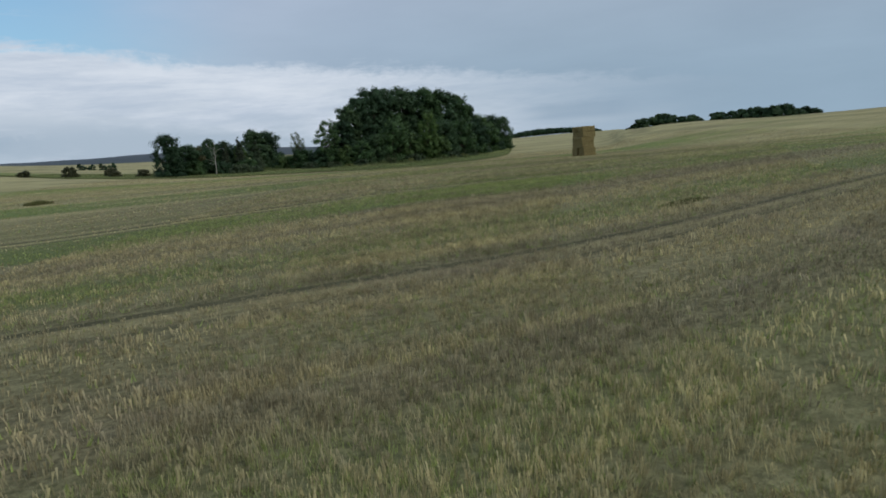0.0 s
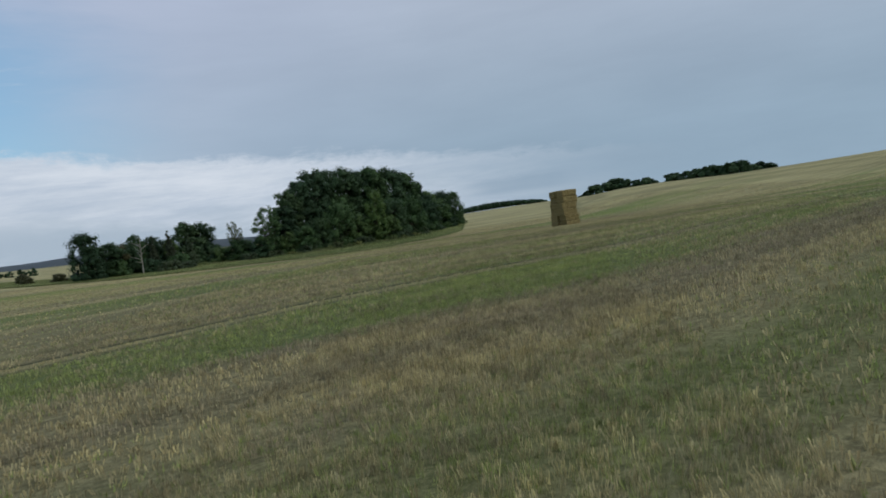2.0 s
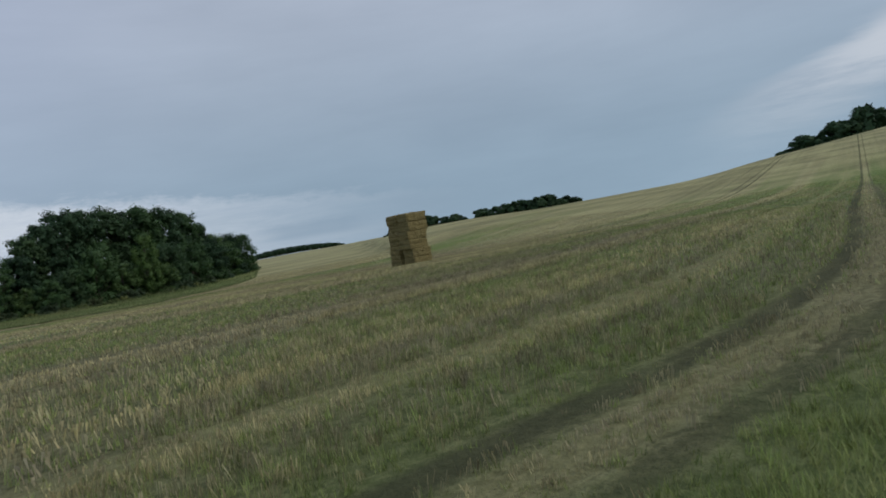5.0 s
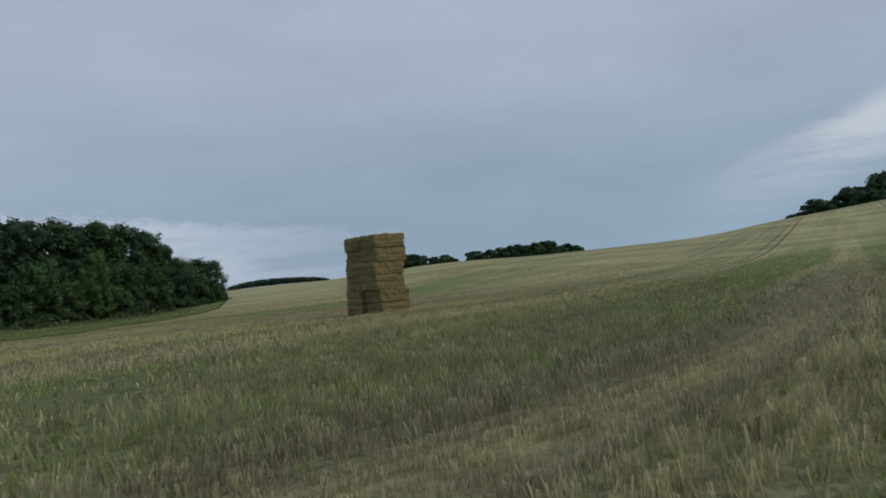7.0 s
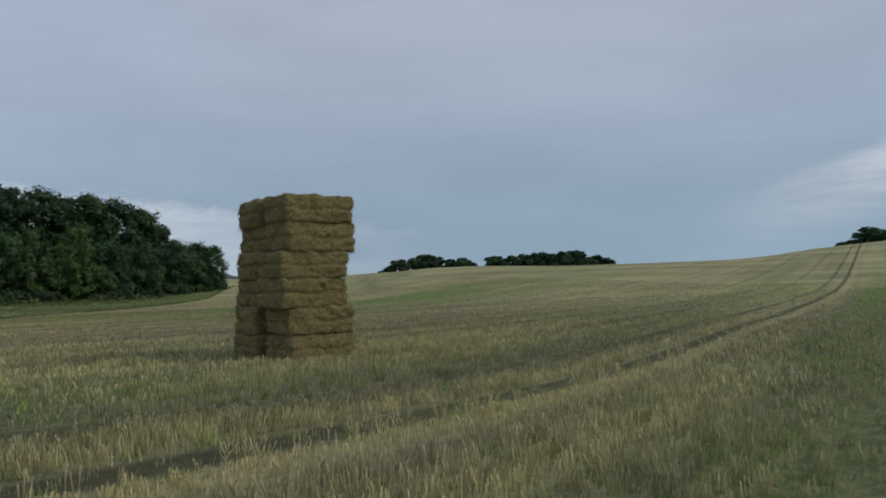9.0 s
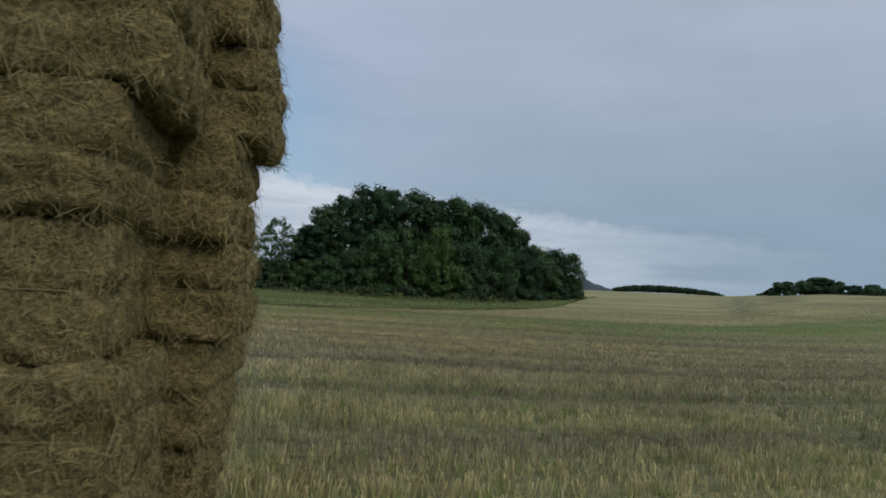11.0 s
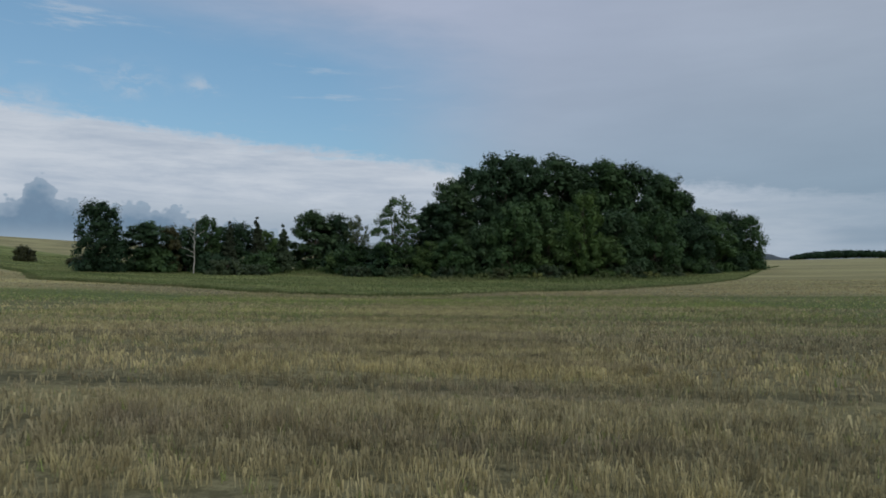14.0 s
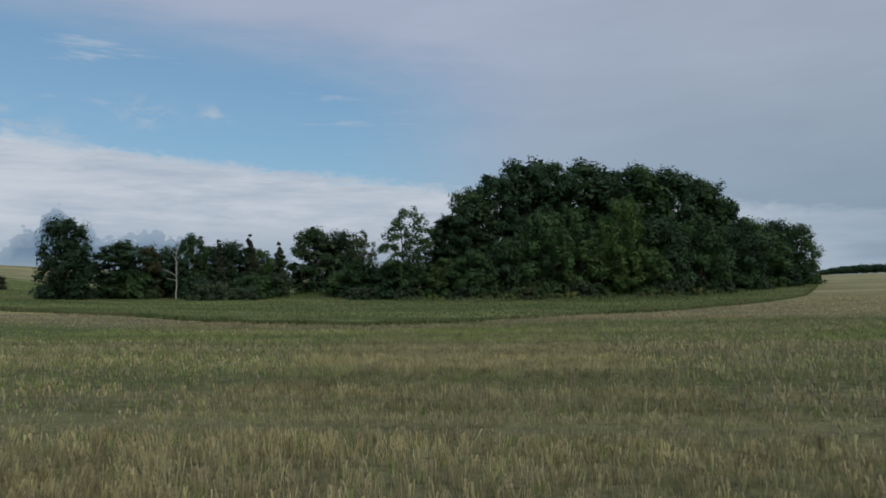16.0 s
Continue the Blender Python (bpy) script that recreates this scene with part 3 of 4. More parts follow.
def crown_shape(rng, kind, n, width, height):
    """Clumps of a crown, in metres with the foot at z = 0: centres, radii, heart of the bough, tint."""
    wide = np.array((width, width, height))
    boughs = {"cone": n // 3, "airy": n // 2}.get(kind, n // 5)
    size = {"cone": 0.20, "airy": 0.165, "bush": 0.225, "tall": 0.235}.get(kind, 0.205)
    lo = {"cone": 0.05, "airy": 0.12, "bush": 0.02}.get(kind, 0.05)
    hearts = np.empty((0, 3))
    for _ in range(boughs):
        best, far = None, -1.0
        for _ in range(9):
            z, a = lo + (0.985 - lo) * rng.random() ** (0.65 if kind == "cone" else 1.15), rng.random() * 2 * np.pi
            q = crown_limit(kind, z, a, n) * (0.15 + 0.70 * rng.random() ** 0.5)
            c = np.array((q * math.cos(a), q * math.sin(a), z)) * wide
            gap = np.linalg.norm(hearts - c, axis=1).min() if len(hearts) else 1.0
            if gap > far:
                best, far = c, gap
        hearts = np.vstack([hearts, best])
    rad = np.minimum(size * width, 0.36 * height) * rng.uniform(0.72, 1.25, boughs)
    if kind == "cone":
        rad = rad * (1.30 - 1.08 * hearts[:, 2] / height)
    hearts[:, 2] = np.clip(hearts[:, 2], rad * 0.35, height - rad * (0.3 if kind == "cone" else 0.8))
    k = np.arange(n) % boughs
    d = rng.normal(0, 1, (n, 3)) + np.array((0, 0, 0.25))
    d /= np.linalg.norm(d, axis=1)[:, None]
    c = hearts[k] + d * (rad[k] * rng.uniform(0.10, 0.78, n))[:, None] * np.array((1, 1, 0.85))
    tint = np.clip(rng.random(boughs)[k] * 0.75 + 0.25 * rng.random(n), 0, 1)
    return c, rad[k] * rng.uniform(0.46, 0.68, n), hearts[k], tint


def make_tree(seed, kind, height, width, mat, clumps, per, leaf, base=0.12, name="tree"):
    """A tree or shrub about its foot at the origin; empty with trunk and crown."""
    rng = np.random.default_rng(seed)
    root = new(name)
    foot = height * base
    cs, rs, hearts, tints = crown_shape(rng, kind, clumps, width, height - foot)
    up = np.array((0, 0, foot))
    cs, hearts = cs + up, hearts + up - np.array((0, 0, 0.12 * width))
    top = rng.normal(0, width * 0.04, 3) * (1, 1, 0) + np.array((0, 0, height * 0.93))
    stem = crooked(rng, (0, 0, -0.2), top, height * 0.012, 9)
    tr = 0.013 * height + 0.06
    pieces = [tube(stem, np.linspace(tr, 0.02, 9), 8)]
    for k in rng.choice(len(cs), min(len(cs), 24), replace=False):
        s = min(0.92, max(0.10, cs[k][2] / height - 0.16 - 0.10 * rng.random()))
        at = stem[0] + (stem[-1] - stem[0]) * s
        pieces.append(tube(crooked(rng, at, cs[k], height * 0.012, 5), np.linspace(tr * (1 - s) * 0.5 + 0.015, 0.01, 5), 4))
    v, f = joined(pieces)
    part_of(root, "trunk", mesh_from("trunk", v, f, BARK, True))
    made = leaves(rng, cs, rs, int(per * 1.05), leaf * 0.88, hearts, tints, droop=0.3 if kind in ("cone", "airy") else 0.1)
    if kind != "airy":                                     # close-set inner sprays, tint halved: crown shade put into the colour
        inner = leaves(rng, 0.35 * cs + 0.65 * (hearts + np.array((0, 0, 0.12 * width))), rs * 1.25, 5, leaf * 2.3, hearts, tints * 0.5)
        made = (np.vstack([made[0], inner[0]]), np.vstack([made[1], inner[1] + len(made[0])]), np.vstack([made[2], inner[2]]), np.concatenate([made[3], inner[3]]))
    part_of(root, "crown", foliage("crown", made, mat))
    return root


def part_of(root, name, me, label=""):
    ob = new(name, me)
    ob.parent = root
    return tagged(ob, label) if label else ob


PLAN = {}


def template(seed, kind, size, mat, clumps, per, leaf, base, name="tree"):
    ob = make_tree(seed, kind, size[0], size[1], mat, clumps, per, leaf, base, name)
    PLAN[ob.name] = size
    return ob


LOW, BIG, ROW_TREE = (11.0, 10.0), (23.5, 14.5), (10.5, 7.5)
KINDS = {
    "round": [template(11, "round", LOW, LEAF_MID, 170, 74, 0.17, 0.03), template(12, "round", LOW, LEAF_DARK, 170, 74, 0.17, 0.03), template(13, "round", LOW, LEAF_MID, 180, 70, 0.17, 0.03)],
    "great": [template(14, "round", BIG, LEAF_MID, 340, 62, 0.25, 0.03), template(15, "round", BIG, LEAF_DARK, 340, 62, 0.25, 0.03)],
    "tall": [template(21, "tall", (24.5, 11.0), LEAF_DARK, 310, 60, 0.235, 0.05), template(22, "tall", (24.5, 11.0), LEAF_DARK, 310, 60, 0.235, 0.05)],
    "row": [template(16, "round", ROW_TREE, LEAF_DARK, 190, 60, 0.16, 0.02), template(17, "tall", ROW_TREE, LEAF_DARK, 190, 60, 0.16, 0.02), template(18, "round", ROW_TREE, LEAF_MID, 190, 60, 0.16, 0.02)],
    "oak": [template(31, "bush", (11.3, 9.0), LEAF_DARK, 260, 60, 0.16, 0.0)],
    "brown": [template(41, "round", (8.0, 6.8), LEAF_BROWN, 120, 60, 0.15, 0.03)],
    "spruce": [template(51, "cone", (10.0, 4.4), NEEDLES, 190, 46, 0.14, 0.04), template(52, "cone", (10.0, 4.4), NEEDLES, 170, 46, 0.14, 0.03)],
    "conic": [template(53, "cone", (9.0, 5.6), LEAF_GREY, 200, 52, 0.14, 0.02)],
    "airy": [template(61, "airy", (12.5, 8.0), LEAF_GREY, 170, 40, 0.15, 0.03), template(62, "airy", (12.5, 8.0), LEAF_MID, 190, 44, 0.15, 0.03)],
    "light": [template(71, "round", (15.2, 10.0), LEAF_LIGHT, 170, 66, 0.18, 0.04)],
    "willow": [template(81, "bush", (13.3, 11.0), LEAF_MID, 300, 62, 0.17, 0.0)],
    "bush": [template(91, "bush", (2.4, 8.0), LEAF_GREY, 150, 50, 0.12, 0.0, "shrub")],
    "thicket": [template(93, "bush", (4.0, 8.0), LEAF_DARK, 130, 60, 0.15, 0.0, "shrub"), template(94, "bush", (4.0, 8.0), LEAF_MID, 130, 60, 0.15, 0.0, "shrub")],
    "scrub": [template(92, "bush", (2.6, 4.2), LEAF_BROWN, 80, 50, 0.12, 0.0, "shrub")],
    "herb": [template(95, "bush", (1.3, 3.6), HERB_LEAF, 60, 46, 0.10, 0.0, "herb_clump")],
    "hedge": [template(104, "bush", (3.6, 3.4), LEAF_DARK, 50, 44, 0.18, 0.0)],
    "far": [template(101, "bush", (4.5, 5.0), LEAF_DARK, 90, 46, 0.25, 0.0), template(102, "bush", (4.5, 5.0), LEAF_DARK, 90, 46, 0.25, 0.0), template(103, "round", (4.5, 5.0), LEAF_DARK, 90, 46, 0.25, 0.0)],
}
LABELS = {
    "round": ("broad-leaved tree with a dense dark green crown", "tree"),
    "great": ("great broad-leaved tree of the grove, dense and dark green", "tree"),
    "row": ("small dark green tree in the row beside the grove", "tree"),
    "thicket": ("dark leafy thicket at the foot of the trees", "shrub"),
    "tall": ("tall dark green alder with a narrow clumpy crown", "tree"),
    "oak": ("solitary dark oak at the end of the tree row", "tree"),
    "brown": ("small tree with brownish green leaves", "tree"),
    "spruce": ("slender conical spruce with dark needles", "tree"),
    "conic": ("young grey-green tree with a pointed crown", "tree"),
    "airy": ("thin-leaved tree through which the sky shows", "tree"),
    "light": ("yellow-green broad-leaved tree before the dark grove", "tree"),
    "willow": ("rounded willow leafy down to the grass", "tree"),
    "bush": ("low grey-green willow shrub in the rough grass", "shrub"),
    "scrub": ("low brownish thorn shrub at the field edge", "shrub"),
    "herb": ("clump of tall pale green herbs at the wood's edge", "plant"),
    "hedge": ("small round tree in a far field hedge", "tree"),
    "far": ("small dark tree on the crest of the field", "tree"),
}
GROUPS = {"herb": "herbs along the wood", "hedge": "trees of the far hedge", "far": "trees on the hill crest", "scrub": "shrubs at the field edge", "bush": "shrubs at the field edge"}
used = {}
plant_rng = random.Random(5)


def plant(kind, x, y, h, w, sink=0.0):
    models = KINDS[kind]
    n = used.get(kind, 0)
    used[kind] = n + 1
    z = float(ground_z(x, y)) - sink
    root = models[n % len(models)]
    high, wide = PLAN[root.name]
    m = pose(x, y, z, 0, 0, plant_rng.uniform(0, 360)) @ Matrix.Diagonal((w / wide, w / wide, h / high, 1))
    if n < len(models):
        root.matrix_basis = m
    else:
        base = root.matrix_basis.copy()
        root.matrix_basis = Matrix.Identity(4)
        ob = copy_thing(root, m)
        root.matrix_basis = base
        root = ob
    label, cat = LABELS[kind]
    tagged(root, label, cat, GROUPS.get(kind, "trees of the grove"))
    return root


GROVE = [
    ("oak", -73.8, 192.3, 11.7, 8.3),
    ("round", -71.9, 199.1, 8.6, 7.6),
    ("brown", -70.3, 203.7, 8.1, 6.1),
    ("row", -69.6, 207.2, 8.3, 4.7),
    ("row", -69.0, 211.9, 10.5, 4.5),
    ("row", -68.2, 215.2, 8.8, 5.0),
    ("spruce", -64.6, 213.1, 9.6, 3.8),
    ("row", -66.7, 219.1, 9.7, 5.1),
    ("spruce", -61.4, 217.0, 10.6, 4.2),
    ("row", -63.0, 222.1, 8.3, 4.3),
    ("conic", -56.4, 218.3, 9.1, 4.9),
    ("round", -61.6, 237.7, 13.2, 9.2),
    ("round", -59.0, 242.8, 12.7, 6.8),
    ("airy", -45.1, 226.6, 11.8, 5.4),
    ("airy", -35.2, 222.7, 14.9, 9.4),
    ("airy", -35.2, 233.7, 12.2, 7.1),
    ("tall", -31.3, 233.1, 14.5, 8.7),
    ("tall", -30.6, 239.8, 19.1, 10.2),
    ("tall", -27.1, 244.2, 22.7, 10.4),
    ("tall", -22.7, 249.7, 25.6, 11.8),
    ("tall", -19.6, 254.7, 26.1, 11.0),
    ("tall", -13.5, 260.1, 25.7, 13.4),
    ("tall", -9.5, 265.9, 25.1, 10.3),
    ("round", -4.3, 268.6, 25.9, 16.1),
    ("round", 2.1, 271.2, 24.9, 16.1),
    ("round", 7.3, 276.5, 23.0, 14.1),
    ("round", 11.6, 279.6, 19.2, 11.9),
    ("round", 16.0, 281.6, 15.3, 10.7),
    ("round", 21.3, 287.4, 14.4, 10.9),
    ("willow", 25.9, 291.2, 13.4, 9.8),
    ("round", -15.0, 251.0, 16.5, 11.5),
    ("round", -24.5, 225.0, 8.2, 8.0),
    ("round", -19.8, 227.7, 10.0, 8.9),
    ("round", -14.9, 230.1, 14.0, 10.8),
    ("round", -10.0, 234.3, 9.5, 10.1),
    ("light", -3.0, 235.5, 16.6, 7.6),
    ("round", 2.0, 242.1, 13.1, 11.2),
    ("round", -0.1, 236.9, 7.9, 9.0),
    ("round", 7.8, 251.5, 13.4, 11.8),
    ("round", 13.2, 263.6, 11.8, 11.7),
    ("round", 18.4, 273.6, 11.4, 11.2),
    ("round", -29.4, 225.3, 6.9, 7.3),
    ("round", -36.8, 221.9, 6.5, 8.1),
    ("round", -43.9, 222.7, 6.1, 7.5),
    ("bush", -57.7, 203.2, 2.6, 8.3),
    ("bush", -54.8, 206.9, 1.9, 6.8),
]
for kind, x, y, h, w in GROVE:
    if kind == "round" and h > 18:
        kind = "great"
    elif kind == "round" and x < -54:
        kind = "row"
    plant(kind, x, y, h * 1.02, w * (0.98 if kind != "row" else 1.2))
for x, y, h, w in ((-73, 205, 5.5, 9), (-69, 215, 5.8, 9), (-64, 223, 6.0, 8), (-67, 229, 6.5, 9), (-57, 240, 7.0, 9), (-44, 231, 6.0, 8), (-36, 234, 7.0, 9), (-70, 200, 4.5, 7), (-64, 208, 4.0, 7), (-58, 213, 4.2, 7), (-51.5, 227, 3.6, 4), (-50, 228, 4.6, 8), (-42, 226, 4.8, 8), (-30, 226, 4.6, 8), (-20, 231, 4.5, 9), (-8, 238, 4.5, 9), (4, 246, 4.5, 9), (14, 262, 4.5, 9), (22, 280, 4.5, 9)):
    plant("thicket", x, y, h, w)
for x, y, h, w in ((-108, 205, 3.2, 4.5), (-100, 214, 2.6, 4.0), (-95, 206, 1.8, 3.5), (-86, 204, 2.2, 4.0), (-118, 200, 2.0, 4.0)):
    plant("scrub", x, y, h, w)
for x, y, h, w in ((-24, 221, 2.2, 7), (-8, 229, 2.6, 8), (4, 238, 2.4, 8), (-40, 217, 2.0, 6), (10, 250, 2.5, 8), (-33, 219, 1.9, 6), (17, 266, 2.6, 8), (-16, 225, 2.0, 7)):
    plant("bush", x, y, h, w)
for x, y, h, w in ((-21, 219, 1.1, 3.6), (-18, 220.5, 1.3, 3.0), (-12, 223, 1.2, 4.2), (-9.5, 224.5, 1.4, 3.4), (-4, 227, 1.2, 3.4), (1, 230, 1.5, 4.4), (4.5, 233, 1.2, 3.2), (8, 240, 1.3, 4.0), (-28, 217, 1.0, 3.2)):
    plant("herb", x, y, h, w)
for x, y, h, w in ((-152.7, 300.3, 3.4, 3.6), (-149.2, 302.0, 3.0, 3.2), (-145.3, 304.0, 3.6, 3.4), (-141.9, 305.6, 3.9, 3.0)):
    plant("hedge", x, y, h, w, 0.3)
CREST_TREES = [
    ("bush", 81.0, 293.3, 1.3, 3.4),
    ("round", 80.6, 277.8, 3.4, 4.9),
    ("round", 83.6, 264.3, 3.9, 6.0),
    ("round", 85.9, 260.0, 2.8, 3.3),
    ("round", 88.5, 256.2, 2.1, 2.6),
    ("round", 90.8, 252.5, 2.4, 3.2),
    ("bush", 92.3, 249.9, 0.9, 2.8),
    ("round", 96.8, 244.3, 2.5, 4.0),
    ("round", 100.0, 240.6, 2.7, 4.0),
    ("round", 102.4, 237.7, 2.7, 3.7),
    ("round", 105.2, 234.2, 3.4, 4.2),
    ("round", 107.1, 231.6, 3.1, 3.6),
    ("round", 108.8, 229.2, 3.2, 3.6),
    ("round", 112.4, 228.9, 3.7, 3.9),
    ("round", 116.1, 229.2, 2.1, 3.0),
    ("round", 119.0, 229.4, 2.2, 3.0),
    ("bush", 122.2, 229.6, 1.7, 2.7),
    ("bush", 238.5, 249.6, 1.8, 6.4),
    ("round", 242.9, 246.9, 5.1, 6.4),
    ("round", 245.8, 245.1, 4.3, 6.4),
    ("round", 248.7, 243.2, 3.1, 6.4),
    ("round", 252.8, 240.4, 7.0, 6.3),
    ("round", 255.0, 238.9, 7.0, 6.3),
    ("round", 257.2, 237.4, 6.7, 6.3),
    ("spruce", 259.8, 235.5, 11.1, 2.2),
    ("round", 262.4, 233.6, 9.8, 7.2),
    ("round", 266.1, 230.8, 7.7, 7.1),
    ("round", 269.5, 227.2, 5.1, 8.0),
    ("round", 271.9, 223.2, 4.8, 7.9),
    ("round", 274.7, 218.4, 3.6, 8.7),
]
for kind, x, y, h, w in CREST_TREES:
    if kind == "spruce":
        plant("spruce", x, y, h, w)
    else:
        plant("far", x, y, h * 1.1 + 1.7, w * 1.8, 1.6)


def make_dead_tree(x, y, h):
    rng = np.random.default_rng(7)
    root = new("dead_birch")
    stem = crooked(rng, (0, 0, -0.1), (0.25, 0.1, h), 0.10, 10)
    v, f = tube(stem, np.linspace(0.11, 0.02, 10), 8)
    part_of(root, "trunk", mesh_from("trunk", v, f, PALE_BARK, True), "bare white trunk")
    for k in range(9):
        s = 0.30 + 0.07 * k
        at = stem[0] + (stem[-1] - stem[0]) * s
        a = rng.uniform(0, 2 * np.pi)
        ln = rng.uniform(1.8, 3.2) * (1.15 - 0.6 * s)
        end = at + np.array((math.cos(a) * ln, math.sin(a) * ln, ln * rng.uniform(0.2, 0.8)))
        v, f = tube(crooked(rng, at, end, 0.08, 5), np.linspace(0.06, 0.018, 5), 5)
        part_of(root, "branch", mesh_from("branch", v, f, PALE_BARK, True))
    root.matrix_basis = pose(x, y, float(ground_z(x, y)))
    tagged(root, "dead birch with a bare white trunk and a few branches", "tree")


make_dead_tree(-64.8, 203.8, 9.6)


def make_far_wood():
    rng = np.random.default_rng(33)
    n = 420
    s = rng.random(n)
    x = 86 + s * 112
    y = 842 + 40 * rng.random(n)
    env = np.sin(np.pi * np.clip(s, 0.02, 0.98)) ** 0.35 * (1.1 - 0.45 * s)
    h = (8.5 * env) * (0.75 + 0.4 * rng.random(n))
    c = np.stack([x, y, ground_z(x, y) + h * 0.55], 1)
    made = leaves(rng, c, h * 0.62, 70, 0.9, c, rng.random(n))
    tagged(new("far_wood", foliage("far_wood", made, LEAF_DARK)), "dark belt of woodland beyond the stubble fields", "wood", kind="stuff")


make_far_wood()

# ---- straw bales ----
BX, BY, BTURN = 18.54, 90.35, 19.0                     # middle of the stack and the bearing of the bales' length
BL, BW, BH = 1.76, 1.22, 0.657                         # length, width, height of one bale


def make_bale(seed, length=BL, width=BW, height=BH, fibres=9000):
    """A pressed bale of straw, foot at z = 0: body, twine, loose straw."""
    rng = np.random.default_rng(seed)
    root = new("straw_bale")
    step = 0.042
    nx, ny, nz = int(length / step), int(width / step), int(height / step)
    verts, index, faces = [], {}, []

    def vid(i, j, k):
        key = (i, j, k)
        if key not in index:
            index[key] = len(verts)
            verts.append((i / nx - 0.5, j / ny - 0.5, k / nz - 0.5))
        return index[key]

    for i in range(nx):
        for j in range(ny):
            faces.append([vid(i, j, 0), vid(i, j + 1, 0), vid(i + 1, j + 1, 0), vid(i + 1, j, 0)])
            faces.append([vid(i, j, nz), vid(i + 1, j, nz), vid(i + 1, j + 1, nz), vid(i, j + 1, nz)])
    for i in range(nx):
        for k in range(nz):
            faces.append([vid(i, 0, k), vid(i + 1, 0, k), vid(i + 1, 0, k + 1), vid(i, 0, k + 1)])
            faces.append([vid(i, ny, k), vid(i, ny, k + 1), vid(i + 1, ny, k + 1), vid(i + 1, ny, k)])
    for j in range(ny):
        for k in range(nz):
            faces.append([vid(0, j, k), vid(0, j, k + 1), vid(0, j + 1, k + 1), vid(0, j + 1, k)])
            faces.append([vid(nx, j, k), vid(nx, j + 1, k), vid(nx, j + 1, k + 1), vid(nx, j, k + 1)])
    p = np.array(verts) * 2                            # -1 .. 1
    half = np.array((length, width, height)) / 2
    q = p * half
    # rounded edges: pull the corners in
    rad = 0.065
    inner = np.clip(q, -(half - rad), half - rad)
    d = q - inner
    ln = np.linalg.norm(d, axis=1)[:, None]
    q = np.where(ln > 1e-6, inner + d / np.maximum(ln, 1e-6) * np.minimum(ln, rad), q)
    nrm = d / np.maximum(ln, 1e-6)
    # bulging flakes, a pressed groove at half height, rough surface
    mid = np.exp(-((q[:, 2] + 0.02 * np.sin(q[:, 0] * 5 + seed)) / 0.030) ** 2)
    sag = 0.022 * np.cos(p[:, 2] * np.pi / 2)
    lump = 0.13 * (fractal(q[:, 0] * 4.5 + seed * 3.1, q[:, 1] * 4.5 + q[:, 2] * 5.3, seed, 3) - 0.5)
    flake = 0.030 * (value_noise(q[:, 0] * 11 + q[:, 1] * 7, q[:, 2] * 13 + seed, seed + 4) - 0.5)
    rough = 0.030 * (rng.random(len(q)) - 0.5)
    q = q + nrm * (lump + flake + rough + sag - 0.065 * mid * (0.35 + 0.9 * value_noise(q[:, 0] * 3 + seed, q[:, 1] * 3, seed + 9)))[:, None]
    q[:, 2] = np.maximum(q[:, 2], -half[2]) + half[2]
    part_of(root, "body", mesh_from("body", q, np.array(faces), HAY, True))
    # twine lying in the groove, round the bale's length
    a = np.linspace(0, 2 * np.pi, 65)
    sx, sy = np.cos(a), np.sin(a)
    loop = np.stack([half[0] * np.sign(sx) * np.abs(sx) ** 0.14, half[1] * np.sign(sy) * np.abs(sy) ** 0.14], 1) * 0.975
    v, f = tube(np.concatenate([loop, np.full((65, 1), half[2])], 1), np.full(65, 0.004), 5)
    part_of(root, "twine", mesh_from("twine", v, f, TWINE, True), "thin twine in a pressed groove")
    # loose straws on and out of the skin
    pick = rng.choice(len(q), fibres)
    o = q[pick] + rng.normal(0, 0.012, (fibres, 3))
    n2 = nrm[pick]
    along = rng.normal(0, 1, (fibres, 3))
    along -= (along * n2).sum(1)[:, None] * n2
    along /= np.linalg.norm(along, axis=1)[:, None] + 1e-9
    along = along + n2 * rng.normal(0.16, 0.22, (fibres, 1)) + np.array((0, 0, -0.75))
    ln = rng.uniform(0.02, 0.065, (fibres, 1)) * rng.choice((1.0, 1.0, 1.0, 1.9), (fibres, 1))
    ln = ln * np.where((o[:, 2:] < 0.12) & (n2[:, 2:] < 0.5), 1.15, 1.0)
    side = np.cross(along, n2 + rng.normal(0, 0.4, (fibres, 3)))
    side /= np.linalg.norm(side, axis=1)[:, None] + 1e-9
    wd = rng.uniform(0.0014, 0.0030, (fibres, 1))
    o = o + n2 * 0.006
    quad = np.stack([o - side * wd, o + side * wd, o + along * ln + side * wd * 0.6, o + along * ln - side * wd * 0.6], 1).reshape(-1, 3)
    quad[:, 2] = np.maximum(quad[:, 2], -0.05)
    part_of(root, "loose_straw", mesh_from("loose_straw", quad, np.arange(fibres * 4).reshape(-1, 4), FIBRE, False,
                                           (("tint", np.repeat(rng.random(fibres), 4)),)), "loose straws sticking out of the skin")
    return root


